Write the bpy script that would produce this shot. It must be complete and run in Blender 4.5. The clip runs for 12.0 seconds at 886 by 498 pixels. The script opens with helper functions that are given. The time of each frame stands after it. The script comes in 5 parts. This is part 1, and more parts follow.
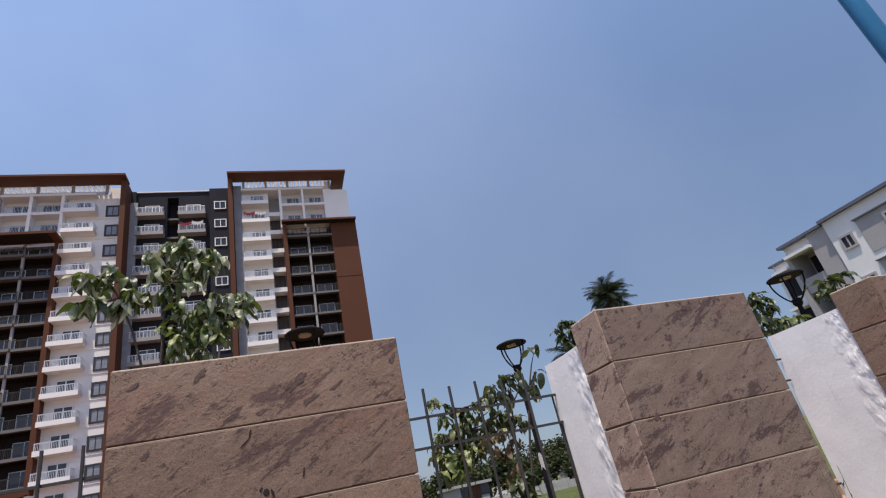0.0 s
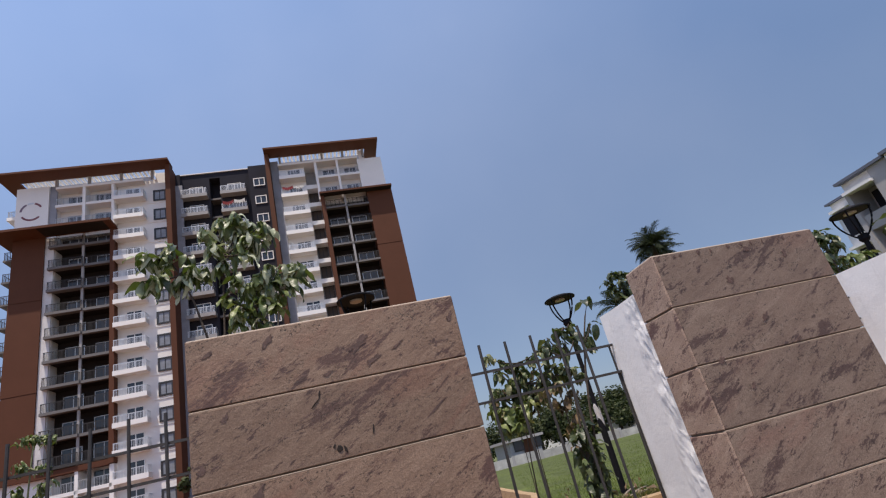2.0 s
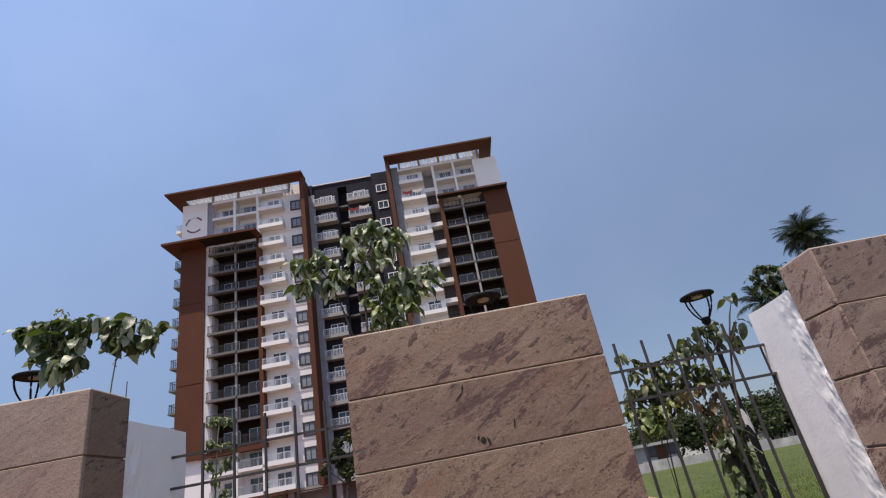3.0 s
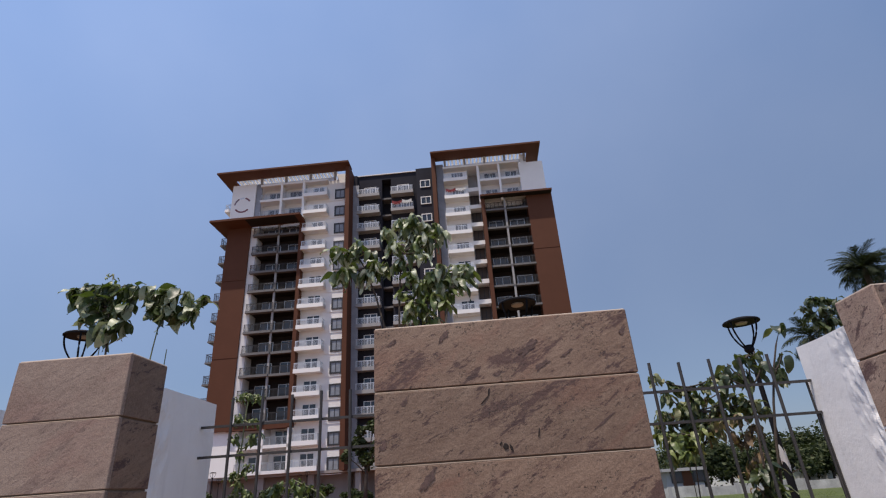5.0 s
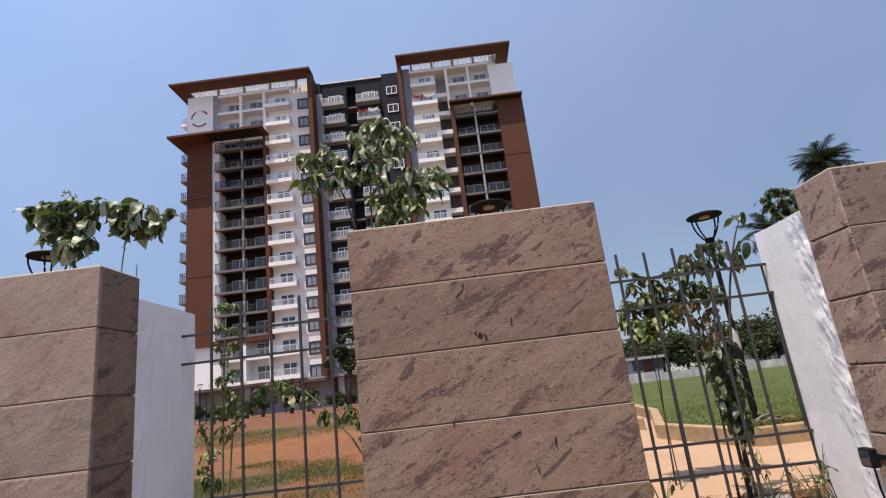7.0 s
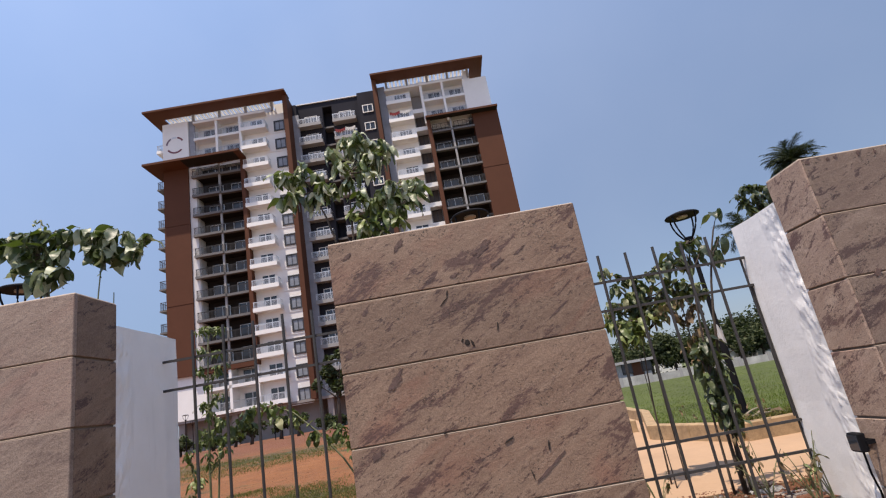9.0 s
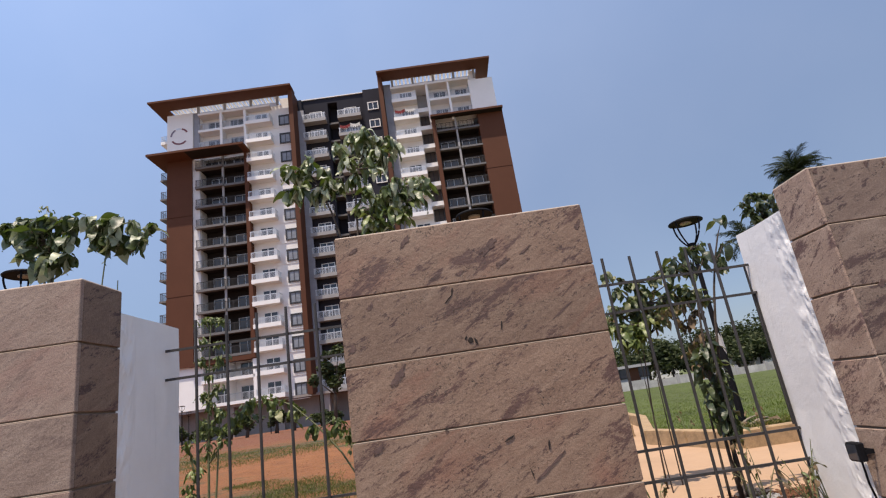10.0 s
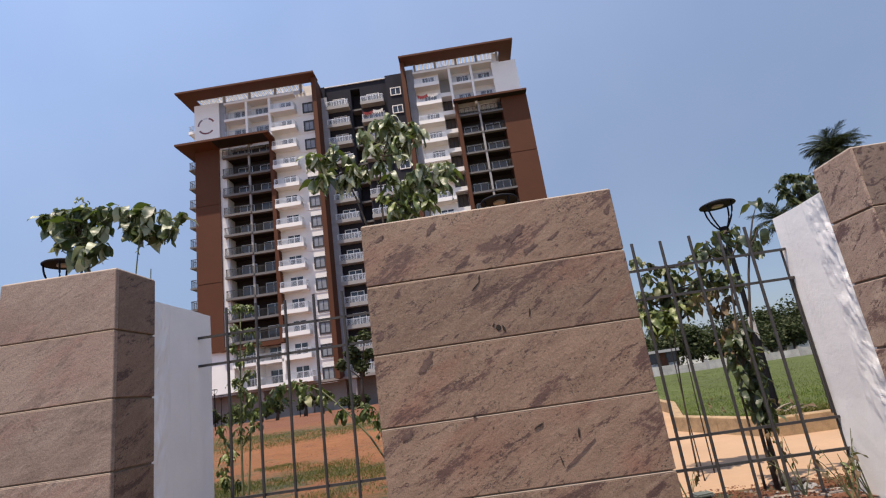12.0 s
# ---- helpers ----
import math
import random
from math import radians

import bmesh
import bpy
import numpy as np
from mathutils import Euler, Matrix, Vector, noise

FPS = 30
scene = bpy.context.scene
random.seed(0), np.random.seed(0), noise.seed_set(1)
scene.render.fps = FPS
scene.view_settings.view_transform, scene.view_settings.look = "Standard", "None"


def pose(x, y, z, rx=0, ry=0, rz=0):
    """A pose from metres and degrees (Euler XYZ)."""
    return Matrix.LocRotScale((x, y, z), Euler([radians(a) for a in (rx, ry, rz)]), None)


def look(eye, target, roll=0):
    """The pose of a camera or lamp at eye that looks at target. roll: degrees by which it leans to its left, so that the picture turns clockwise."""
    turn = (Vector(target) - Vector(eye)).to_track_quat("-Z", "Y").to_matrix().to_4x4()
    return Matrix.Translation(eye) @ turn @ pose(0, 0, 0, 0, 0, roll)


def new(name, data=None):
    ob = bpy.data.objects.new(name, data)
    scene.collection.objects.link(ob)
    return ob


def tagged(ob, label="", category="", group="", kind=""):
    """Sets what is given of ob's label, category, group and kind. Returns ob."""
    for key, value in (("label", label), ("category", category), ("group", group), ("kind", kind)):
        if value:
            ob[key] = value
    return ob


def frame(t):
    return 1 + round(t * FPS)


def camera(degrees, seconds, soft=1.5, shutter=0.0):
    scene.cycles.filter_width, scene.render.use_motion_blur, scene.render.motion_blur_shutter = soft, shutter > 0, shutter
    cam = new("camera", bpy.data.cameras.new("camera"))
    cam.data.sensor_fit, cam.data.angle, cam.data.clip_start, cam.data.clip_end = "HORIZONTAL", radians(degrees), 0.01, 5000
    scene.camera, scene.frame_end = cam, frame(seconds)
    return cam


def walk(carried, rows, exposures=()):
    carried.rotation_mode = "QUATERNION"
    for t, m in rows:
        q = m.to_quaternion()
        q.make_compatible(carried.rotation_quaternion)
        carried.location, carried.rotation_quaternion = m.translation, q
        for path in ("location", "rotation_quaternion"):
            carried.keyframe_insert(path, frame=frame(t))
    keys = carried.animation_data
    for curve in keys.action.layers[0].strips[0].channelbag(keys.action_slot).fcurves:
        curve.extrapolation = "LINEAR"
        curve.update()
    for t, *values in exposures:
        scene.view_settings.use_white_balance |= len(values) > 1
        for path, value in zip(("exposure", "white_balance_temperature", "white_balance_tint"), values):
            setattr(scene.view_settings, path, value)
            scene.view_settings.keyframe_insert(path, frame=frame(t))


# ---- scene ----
cam = camera(80.7, 12.0, 1.2)
EXPOSURES = [(0, 0.14, 6880, 15), (0.5, 0.03, 6800, 15), (1.0, 0.01, 6810, 15), (1.5, 0.12, 6900, 15), (3.5, 0.12, 6920, 15), (5.5, -0.05, 6770, 15), (6.0, 0.0, 6860, 15), (6.5, 0.26, 7040, 15), (7.0, 0.36, 7080, 15), (9.0, 0.34, 7100, 15), (12.0, 0.35, 7180, 15)]
PATH = [
    (0, (0.696, 0.205, 1.39), (1.332, 1.903, 2.235), -12.9),
    (0.2, (0.686, 0.199, 1.411), (1.259, 1.921, 2.251), -13.7),
    (0.5, (0.625, 0.159, 1.379), (0.973, 1.908, 2.286), -12.1),
    (1, (0.63, 0.209, 1.363), (0.957, 1.953, 2.287), -12.1),
    (1.5, (0.64, 0.246, 1.335), (1.012, 2.042, 2.132), -12.9),
    (2, (0.643, 0.245, 1.389), (1.124, 2.037, 2.137), -14.5),
    (2.5, (0.607, 0.208, 1.403), (1.054, 2.002, 2.165), -14.8),
    (2.7, (0.579, 0.187, 1.398), (0.8, 2.0, 2.213), -12.6),
    (3, (0.559, 0.169, 1.379), (0.603, 1.986, 2.213), -10.9),
    (3.2, (0.537, 0.167, 1.352), (0.491, 1.993, 2.166), -8.4),
    (3.5, (0.52, 0.172, 1.327), (0.397, 2.007, 2.115), -4.2),
    (3.7, (0.516, 0.167, 1.323), (0.385, 2.001, 2.109), -2.8),
    (5.3, (0.559, 0.186, 1.393), (0.486, 1.983, 2.269), -4.7),
    (5.5, (0.557, 0.187, 1.393), (0.538, 1.979, 2.281), -5.6),
    (6, (0.556, 0.199, 1.38), (0.566, 2.027, 2.193), -6.6),
    (6.5, (0.539, 0.213, 1.345), (0.516, 2.127, 1.924), -6.2),
    (7, (0.552, 0.206, 1.34), (0.521, 2.138, 1.857), -6.8),
    (7.2, (0.555, 0.214, 1.342), (0.524, 2.146, 1.857), -7.4),
    (8.8, (0.56, 0.24, 1.323), (0.601, 2.16, 1.88), -9.9),
    (9, (0.554, 0.225, 1.315), (0.593, 2.144, 1.876), -10.3),
    (9.5, (0.545, 0.216, 1.31), (0.582, 2.135, 1.871), -9.2),
    (10, (0.528, 0.218, 1.307), (0.564, 2.138, 1.867), -8.5),
    (10.5, (0.525, 0.238, 1.344), (0.551, 2.165, 1.88), -9.2),
    (11, (0.513, 0.224, 1.342), (0.473, 2.147, 1.89), -9.1),
    (11.5, (0.512, 0.242, 1.334), (0.463, 2.164, 1.883), -8.2),
    (12, (0.517, 0.234, 1.32), (0.454, 2.164, 1.84), -8.2),
]
walk(cam, [(t, look(eye, target, roll)) for t, eye, target, roll in PATH], EXPOSURES)

# ---------------------------------------------------------------- light
SUN = Vector((-0.175, -0.250, 0.950)).normalized()
world = bpy.data.worlds.new("sky")
scene.world = world
world.use_nodes = True
wn, wl = world.node_tree.nodes, world.node_tree.links
sky = wn.new("ShaderNodeTexSky")
sky.sky_type = "NISHITA"
sky.sun_disc = False
sky.sun_elevation = math.asin(SUN.z)
sky.sun_rotation = math.atan2(SUN.x, SUN.y)
sky.air_density, sky.dust_density, sky.ozone_density = 1.0, 1.2, 3.0
# a thin, uneven high haze lies over the clear sky
where = wn.new("ShaderNodeTexCoord")
veil = wn.new("ShaderNodeTexNoise")
veil.inputs["Scale"].default_value, veil.inputs["Detail"].default_value, veil.inputs["Roughness"].default_value = 1.6, 5.0, 0.45
wl.new(where.outputs["Generated"], veil.inputs["Vector"])
tint = wn.new("ShaderNodeValToRGB")
tint.color_ramp.elements[0].position, tint.color_ramp.elements[0].color = 0.36, (1.02, 1.73, 3.20, 1)
tint.color_ramp.elements[1].position, tint.color_ramp.elements[1].color = 0.68, (1.75, 2.41, 3.76, 1)
wl.new(veil.outputs["Fac"], tint.inputs[0])
haze = wn.new("ShaderNodeMix")
haze.data_type = "RGBA"
haze.inputs[0].default_value = 0.55
wl.new(sky.outputs[0], haze.inputs[6])
wl.new(tint.outputs[0], haze.inputs[7])
# the sky brightens softly towards the sun
toward = wn.new("ShaderNodeVectorMath")
toward.operation = "DOT_PRODUCT"
toward.inputs[1].default_value = SUN
wl.new(where.outputs["Generated"], toward.inputs[0])
glow = wn.new("ShaderNodeMapRange")
glow.interpolation_type = "SMOOTHSTEP"
for i, v in enumerate((-0.15, 0.85, 0.81, 1.54)):
    glow.inputs[i + 1].default_value = v
wl.new(toward.outputs["Value"], glow.inputs[0])
aureole = wn.new("ShaderNodeVectorMath")
aureole.operation = "SCALE"
wl.new(haze.outputs[2], aureole.inputs[0])
# the haze is thicker on the sun's side of the zenith
axes = wn.new("ShaderNodeSeparateXYZ")
wl.new(where.outputs["Generated"], axes.inputs[0])
lean = wn.new("ShaderNodeMath")
lean.operation = "MULTIPLY"
wl.new(axes.outputs[0], lean.inputs[0])
wl.new(axes.outputs[2], lean.inputs[1])
bias = wn.new("ShaderNodeMapRange")
for i, v in enumerate((-0.5, 0.5, 1.13, 0.90)):
    bias.inputs[i + 1].default_value = v
wl.new(lean.outputs[0], bias.inputs[0])
total = wn.new("ShaderNodeMath")
total.operation = "MULTIPLY"
wl.new(glow.outputs[0], total.inputs[0])
wl.new(bias.outputs[0], total.inputs[1])
wl.new(total.outputs[0], aureole.inputs["Scale"])
wl.new(aureole.outputs[0], wn["Background"].inputs[0])
wn["Background"].inputs[1].default_value = 0.15
sun_data = bpy.data.lights.new("sun", "SUN")
sun_data.energy, sun_data.angle, sun_data.color = 4.7, radians(0.53), (1.0, 0.93, 0.82)
sun = new("sun", sun_data)
sun.matrix_world = look(SUN * 200, (0, 0, 0))


# ---------------------------------------------------------------- materials
def material(name, rough=0.7, metal=0.0):
    m = bpy.data.materials.new(name)
    m.use_nodes = True
    b = m.node_tree.nodes["Principled BSDF"]
    b.inputs["Roughness"].default_value, b.inputs["Metallic"].default_value = rough, metal
    return m, m.node_tree.nodes, m.node_tree.links, b


def place(n, l, scale=(1, 1, 1), turn=(0, 0, 0), space="Object"):
    t = n.new("ShaderNodeTexCoord")
    p = n.new("ShaderNodeMapping")
    p.inputs["Scale"].default_value = scale
    p.inputs["Rotation"].default_value = [radians(a) for a in turn]
    l.new(t.outputs[space], p.inputs[0])
    return p.outputs[0]


def noise_tex(n, l, vec, scale, detail=6, rough=0.6, distort=0.0):
    x = n.new("ShaderNodeTexNoise")
    for key, v in (("Scale", scale), ("Detail", detail), ("Roughness", rough), ("Distortion", distort)):
        x.inputs[key].default_value = v
    if vec is not None:
        l.new(vec, x.inputs["Vector"])
    return x.outputs["Fac"]


def ramp(n, l, fac, *stops):
    r = n.new("ShaderNodeValToRGB")
    e = r.color_ramp.elements
    while len(e) < len(stops):
        e.new(0.5)
    for i, (p, c) in enumerate(stops):
        e[i].position, e[i].color = p, (*c, 1)
    l.new(fac, r.inputs[0])
    return r.outputs[0]


def mix(n, l, fac, a, b, mode="MIX"):
    x = n.new("ShaderNodeMix")
    x.data_type, x.blend_type = "RGBA", mode
    for sock, v in ((x.inputs[0], fac), (x.inputs[6], a), (x.inputs[7], b)):
        if isinstance(v, (int, float)):
            sock.default_value = v
        elif isinstance(v, tuple):
            sock.default_value = (*v, 1)
        else:
            l.new(v, sock)
    return x.outputs[2]


def maths(n, l, op, a, b=0.0):
    x = n.new("ShaderNodeMath")
    x.operation = op
    for sock, v in zip(x.inputs, (a, b)):
        if isinstance(v, (int, float)):
            sock.default_value = v
        else:
            l.new(v, sock)
    return x.outputs[0]


def bump(n, l, b, height, strength, dist=0.01):
    x = n.new("ShaderNodeBump")
    x.inputs["Strength"].default_value, x.inputs["Distance"].default_value = strength, dist
    l.new(height, x.inputs["Height"])
    l.new(x.outputs[0], b.inputs["Normal"])


def plain(name, colour, rough=0.6, metal=0.0, vary=0.12, scale=6.0, relief=0.15, dist=0.004):
    """A painted or plain surface with soft blotches, fine grain and a little relief."""
    m, n, l, b = material(name, rough, metal)
    v = place(n, l)
    blot = noise_tex(n, l, v, scale, 5, 0.65)
    fine = noise_tex(n, l, v, scale * 18, 3, 0.6)
    dark = tuple(c * (1 - vary) for c in colour)
    lite = tuple(min(1, c * (1 + vary * 0.6)) for c in colour)
    c = ramp(n, l, blot, (0.3, dark), (0.7, lite))
    l.new(mix(n, l, 0.25, c, ramp(n, l, fine, (0.3, dark), (0.7, lite))), b.inputs["Base Color"])
    if relief:
        bump(n, l, b, fine, relief, dist)
    return m


def stone_material(name="granite", dark=1.1, value=0.76, saturation=1.14):
    """Flamed pinkish-brown granite: veins that lean, mauve blotches, black specks, pits."""
    m, n, l, b = material(name, 0.62)
    info = n.new("ShaderNodeObjectInfo")
    t = n.new("ShaderNodeTexCoord")
    shift = n.new("ShaderNodeVectorMath")
    shift.operation = "ADD"
    comb = n.new("ShaderNodeCombineXYZ")
    l.new(maths(n, l, "MULTIPLY", info.outputs["Random"], 9.0), comb.inputs[1])
    l.new(maths(n, l, "MULTIPLY", info.outputs["Random"], 0.35), comb.inputs[0])
    l.new(t.outputs["Object"], shift.inputs[0])
    l.new(comb.outputs[0], shift.inputs[1])
    lean = n.new("ShaderNodeMapping")
    lean.inputs["Rotation"].default_value = (0, radians(27), 0)
    l.new(shift.outputs[0], lean.inputs[0])
    flow = n.new("ShaderNodeMapping")
    flow.inputs["Scale"].default_value = (1.0, 1.0, 3.2)
    l.new(lean.outputs[0], flow.inputs[0])
    v = flow.outputs[0]
    tone = noise_tex(n, l, v, 1.1, 4, 0.55, 0.4)
    base = ramp(n, l, tone, (0.28, (0.235, 0.152, 0.110)), (0.5, (0.300, 0.205, 0.150)), (0.74, (0.350, 0.250, 0.186)))
    streak = noise_tex(n, l, v, 7.0, 9, 0.76, 0.6)
    base = mix(n, l, 0.42, base, ramp(n, l, streak, (0.34, (0.165, 0.100, 0.074)), (0.64, (0.390, 0.285, 0.218))))
    edge = noise_tex(n, l, v, 34, 6, 0.78)

    def patches(scale, lo, hi, colour, most, base, jag=0.2, distort=0.6):
        f = noise_tex(n, l, v, scale, 6, 0.55, distort)
        f = maths(n, l, "ADD", maths(n, l, "MULTIPLY", f, 1 - jag), maths(n, l, "MULTIPLY", edge, jag))
        k = n.new("ShaderNodeMapRange")
        k.inputs[1].default_value, k.inputs[2].default_value, k.inputs[4].default_value = lo, hi, most
        l.new(f, k.inputs[0])
        return mix(n, l, k.outputs[0], base, colour), k.outputs[0]

    base, _ = patches(1.5, 0.53, 0.66, (0.300, 0.148, 0.108), 0.55, base)
    base, _ = patches(3.8, 0.57, 0.62, (0.42, 0.315, 0.240), 0.40, base, 0.3)
    base, _ = patches(2.6, 0.548, 0.590, (0.118, 0.066, 0.056), 0.84 * dark, base, 0.34, 0.8)
    base, _ = patches(6.0, 0.560, 0.600, (0.100, 0.056, 0.048), 0.86 * dark, base, 0.42, 1.0)
    base, _ = patches(14.0, 0.590, 0.630, (0.075, 0.042, 0.036), 0.75 * dark, base, 0.40, 0.8)
    speck = noise_tex(n, l, shift.outputs[0], 95, 4, 0.75)
    clump = noise_tex(n, l, v, 5, 5, 0.6, 0.4)
    s = maths(n, l, "MULTIPLY", ramp(n, l, speck, (0.55, (0, 0, 0)), (0.63, (1, 1, 1))), ramp(n, l, clump, (0.46, (0, 0, 0)), (0.64, (dark, dark, dark))))
    base = mix(n, l, s, base, (0.030, 0.018, 0.015))
    grain = noise_tex(n, l, shift.outputs[0], 210, 2, 0.6)
    base = mix(n, l, 0.6, base, ramp(n, l, grain, (0.34, (0.48, 0.45, 0.43)), (0.62, (1.12, 1.11, 1.10))), "MULTIPLY")
    hue = n.new("ShaderNodeHueSaturation")
    l.new(maths(n, l, "ADD", value, maths(n, l, "MULTIPLY", info.outputs["Random"], 0.2)), hue.inputs["Value"])
    hue.inputs["Saturation"].default_value = saturation
    l.new(base, hue.inputs["Color"])
    l.new(hue.outputs[0], b.inputs["Base Color"])
    rel = maths(n, l, "ADD", maths(n, l, "MULTIPLY", noise_tex(n, l, shift.outputs[0], 60, 5, 0.7), 0.7), maths(n, l, "MULTIPLY", streak, 0.6))
    rel = maths(n, l, "SUBTRACT", rel, maths(n, l, "MULTIPLY", s, 0.4))
    bump(n, l, b, rel, 0.65, 0.006)
    return m


def white_wall_material():
    """Rough trowelled white wash with drips and grime of its own."""
    m, n, l, b = material("white_wash", 0.85)
    v = place(n, l)
    blot = noise_tex(n, l, v, 2.2, 6, 0.6)
    drip = noise_tex(n, l, place(n, l, (9, 9, 0.7)), 1.6, 5, 0.65, 0.3)
    c = ramp(n, l, blot, (0.3, (0.74, 0.722, 0.706)), (0.65, (0.83, 0.812, 0.796)))
    c = mix(n, l, ramp(n, l, drip, (0.60, (0, 0, 0)), (0.78, (0.4, 0.4, 0.4))), c, (0.5, 0.48, 0.46))
    l.new(c, b.inputs["Base Color"])
    lumps = maths(n, l, "ADD", noise_tex(n, l, v, 14, 4, 0.55), maths(n, l, "MULTIPLY", noise_tex(n, l, v, 55, 4, 0.6), 0.5))
    bump(n, l, b, lumps, 0.22, 0.010)
    return m


def ground_material():
    """Unseen roadside coloured to bounce light, then the red-earth plot with grass patches."""
    m, n, l, b = material("earth", 0.95)
    pos = n.new("ShaderNodeNewGeometry").outputs["Position"]
    sep = n.new("ShaderNodeSeparateXYZ")
    l.new(pos, sep.inputs[0])
    big, mid, fine = noise_tex(n, l, pos, 0.35, 5, 0.6), noise_tex(n, l, pos, 2.4, 6, 0.65), noise_tex(n, l, pos, 22, 5, 0.7)
    red = ramp(n, l, mid, (0.28, (0.120, 0.046, 0.018)), (0.5, (0.275, 0.106, 0.033)), (0.72, (0.39, 0.175, 0.062)))
    red = mix(n, l, 0.5, red, ramp(n, l, fine, (0.3, (0.14, 0.047, 0.016)), (0.7, (0.35, 0.140, 0.052))))
    deep = ramp(n, l, mid, (0.3, (0.125, 0.042, 0.020)), (0.7, (0.215, 0.082, 0.040)))
    yb = maths(n, l, "ADD", sep.outputs[1], maths(n, l, "MULTIPLY", maths(n, l, "SUBTRACT", big, 0.5), 6.0))
    earth = mix(n, l, ramp(n, l, maths(n, l, "DIVIDE", yb, 100.0), (0.17, (0, 0, 0)), (0.23, (1, 1, 1))), red, deep)
    green = ramp(n, l, fine, (0.3, (0.030, 0.036, 0.012)), (0.7, (0.085, 0.085, 0.034)))
    patch = maths(n, l, "ADD", maths(n, l, "MULTIPLY", mid, 0.6), maths(n, l, "MULTIPLY", big, 0.5))
    near = ramp(n, l, maths(n, l, "DIVIDE", yb, 100.0), (0.045, (0.10, 0.10, 0.10)), (0.072, (0.13, 0.13, 0.13)), (0.088, (0, 0, 0)), (0.125, (0, 0, 0)), (0.145, (0.10, 0.10, 0.10)), (0.185, (0.10, 0.10, 0.10)), (0.215, (0, 0, 0)))
    g = n.new("ShaderNodeMapRange")
    g.inputs[1].default_value, g.inputs[2].default_value = 0.58, 0.72
    l.new(maths(n, l, "ADD", patch, near), g.inputs[0])
    inside = mix(n, l, g.outputs[0], earth, green)
    far = ramp(n, l, mid, (0.3, (0.045, 0.060, 0.028)), (0.7, (0.10, 0.105, 0.06)))
    inside = mix(n, l, ramp(n, l, maths(n, l, "DIVIDE", yb, 200.0), (0.36, (0, 0, 0)), (0.42, (1, 1, 1))), inside, far)
    side = n.new("ShaderNodeMapRange")
    side.inputs[1].default_value, side.inputs[2].default_value = 1.5, 4.0
    l.new(maths(n, l, "SUBTRACT", sep.outputs[0], maths(n, l, "MULTIPLY", sep.outputs[1], 0.12)), side.inputs[0])
    dry = ramp(n, l, mid, (0.3, (0.055, 0.085, 0.020)), (0.7, (0.13, 0.140, 0.050)))
    beyond = n.new("ShaderNodeMapRange")
    beyond.inputs[1].default_value, beyond.inputs[2].default_value = 8.0, 14.0
    l.new(sep.outputs[1], beyond.inputs[0])
    inside = mix(n, l, maths(n, l, "MULTIPLY", side.outputs[0], beyond.outputs[0]), inside, dry)
    # The unseen roadside is pale and warm to throw fill light on the piers.
    road = ramp(n, l, fine, (0.3, (0.20, 0.145, 0.105)), (0.7, (0.31, 0.235, 0.175)))
    step = n.new("ShaderNodeMapRange")
    step.inputs[1].default_value, step.inputs[2].default_value = 2.9, 3.0
    l.new(sep.outputs[1], step.inputs[0])
    l.new(mix(n, l, step.outputs[0], road, inside), b.inputs["Base Color"])
    bump(n, l, b, maths(n, l, "ADD", fine, mid), 1.0, 0.07)
    return m


def leaf_material(name, dark, lite, back, gloss=0.36, sheen=0.5, thin=0.18, pale=0.70):
    m, n, l, b = material(name, gloss)
    info = n.new("ShaderNodeObjectInfo")
    geo = n.new("ShaderNodeNewGeometry")
    r = maths(n, l, "FRACT", maths(n, l, "ADD", info.outputs["Random"], geo.outputs["Random Per Island"]))
    # back: palest tone, dealt by chance; in LEAF and LEAFBROAD it imitates sun glints.
    c = ramp(n, l, r, (0.0, dark), (pale, lite), (pale + 0.2, back))
    v = place(n, l)
    spots = noise_tex(n, l, v, 40, 4, 0.6)
    c = mix(n, l, 0.35, c, ramp(n, l, spots, (0.3, (0.55, 0.55, 0.5)), (0.7, (1, 1, 1))), "MULTIPLY")
    l.new(c, b.inputs["Base Color"])
    b.inputs["Specular IOR Level"].default_value = sheen
    t = n.new("ShaderNodeBsdfTranslucent")
    l.new(mix(n, l, 0.5, c, (0.20, 0.30, 0.03)), t.inputs[0])
    s = n.new("ShaderNodeMixShader")
    s.inputs[0].default_value = thin
    l.new(b.outputs[0], s.inputs[1])
    l.new(t.outputs[0], s.inputs[2])
    l.new(s.outputs[0], n["Material Output"].inputs[0])
    ribs = n.new("ShaderNodeTexWave")
    ribs.bands_direction = "Y"
    ribs.inputs["Scale"].default_value, ribs.inputs["Distortion"].default_value = 22.0, 1.2
    l.new(v, ribs.inputs["Vector"])
    bump(n, l, b, maths(n, l, "ADD", maths(n, l, "MULTIPLY", spots, 0.6), ribs.outputs["Fac"]), 0.22, 0.003)
    return m


def glass_material(name, tint):
    m, n, l, b = material(name, 0.06)
    v = place(n, l)
    l.new(ramp(n, l, noise_tex(n, l, v, 0.6, 3), (0.3, tint), (0.7, tuple(c * 1.7 for c in tint))), b.inputs["Base Color"])
    b.inputs["IOR"].default_value = 1.5
    return m


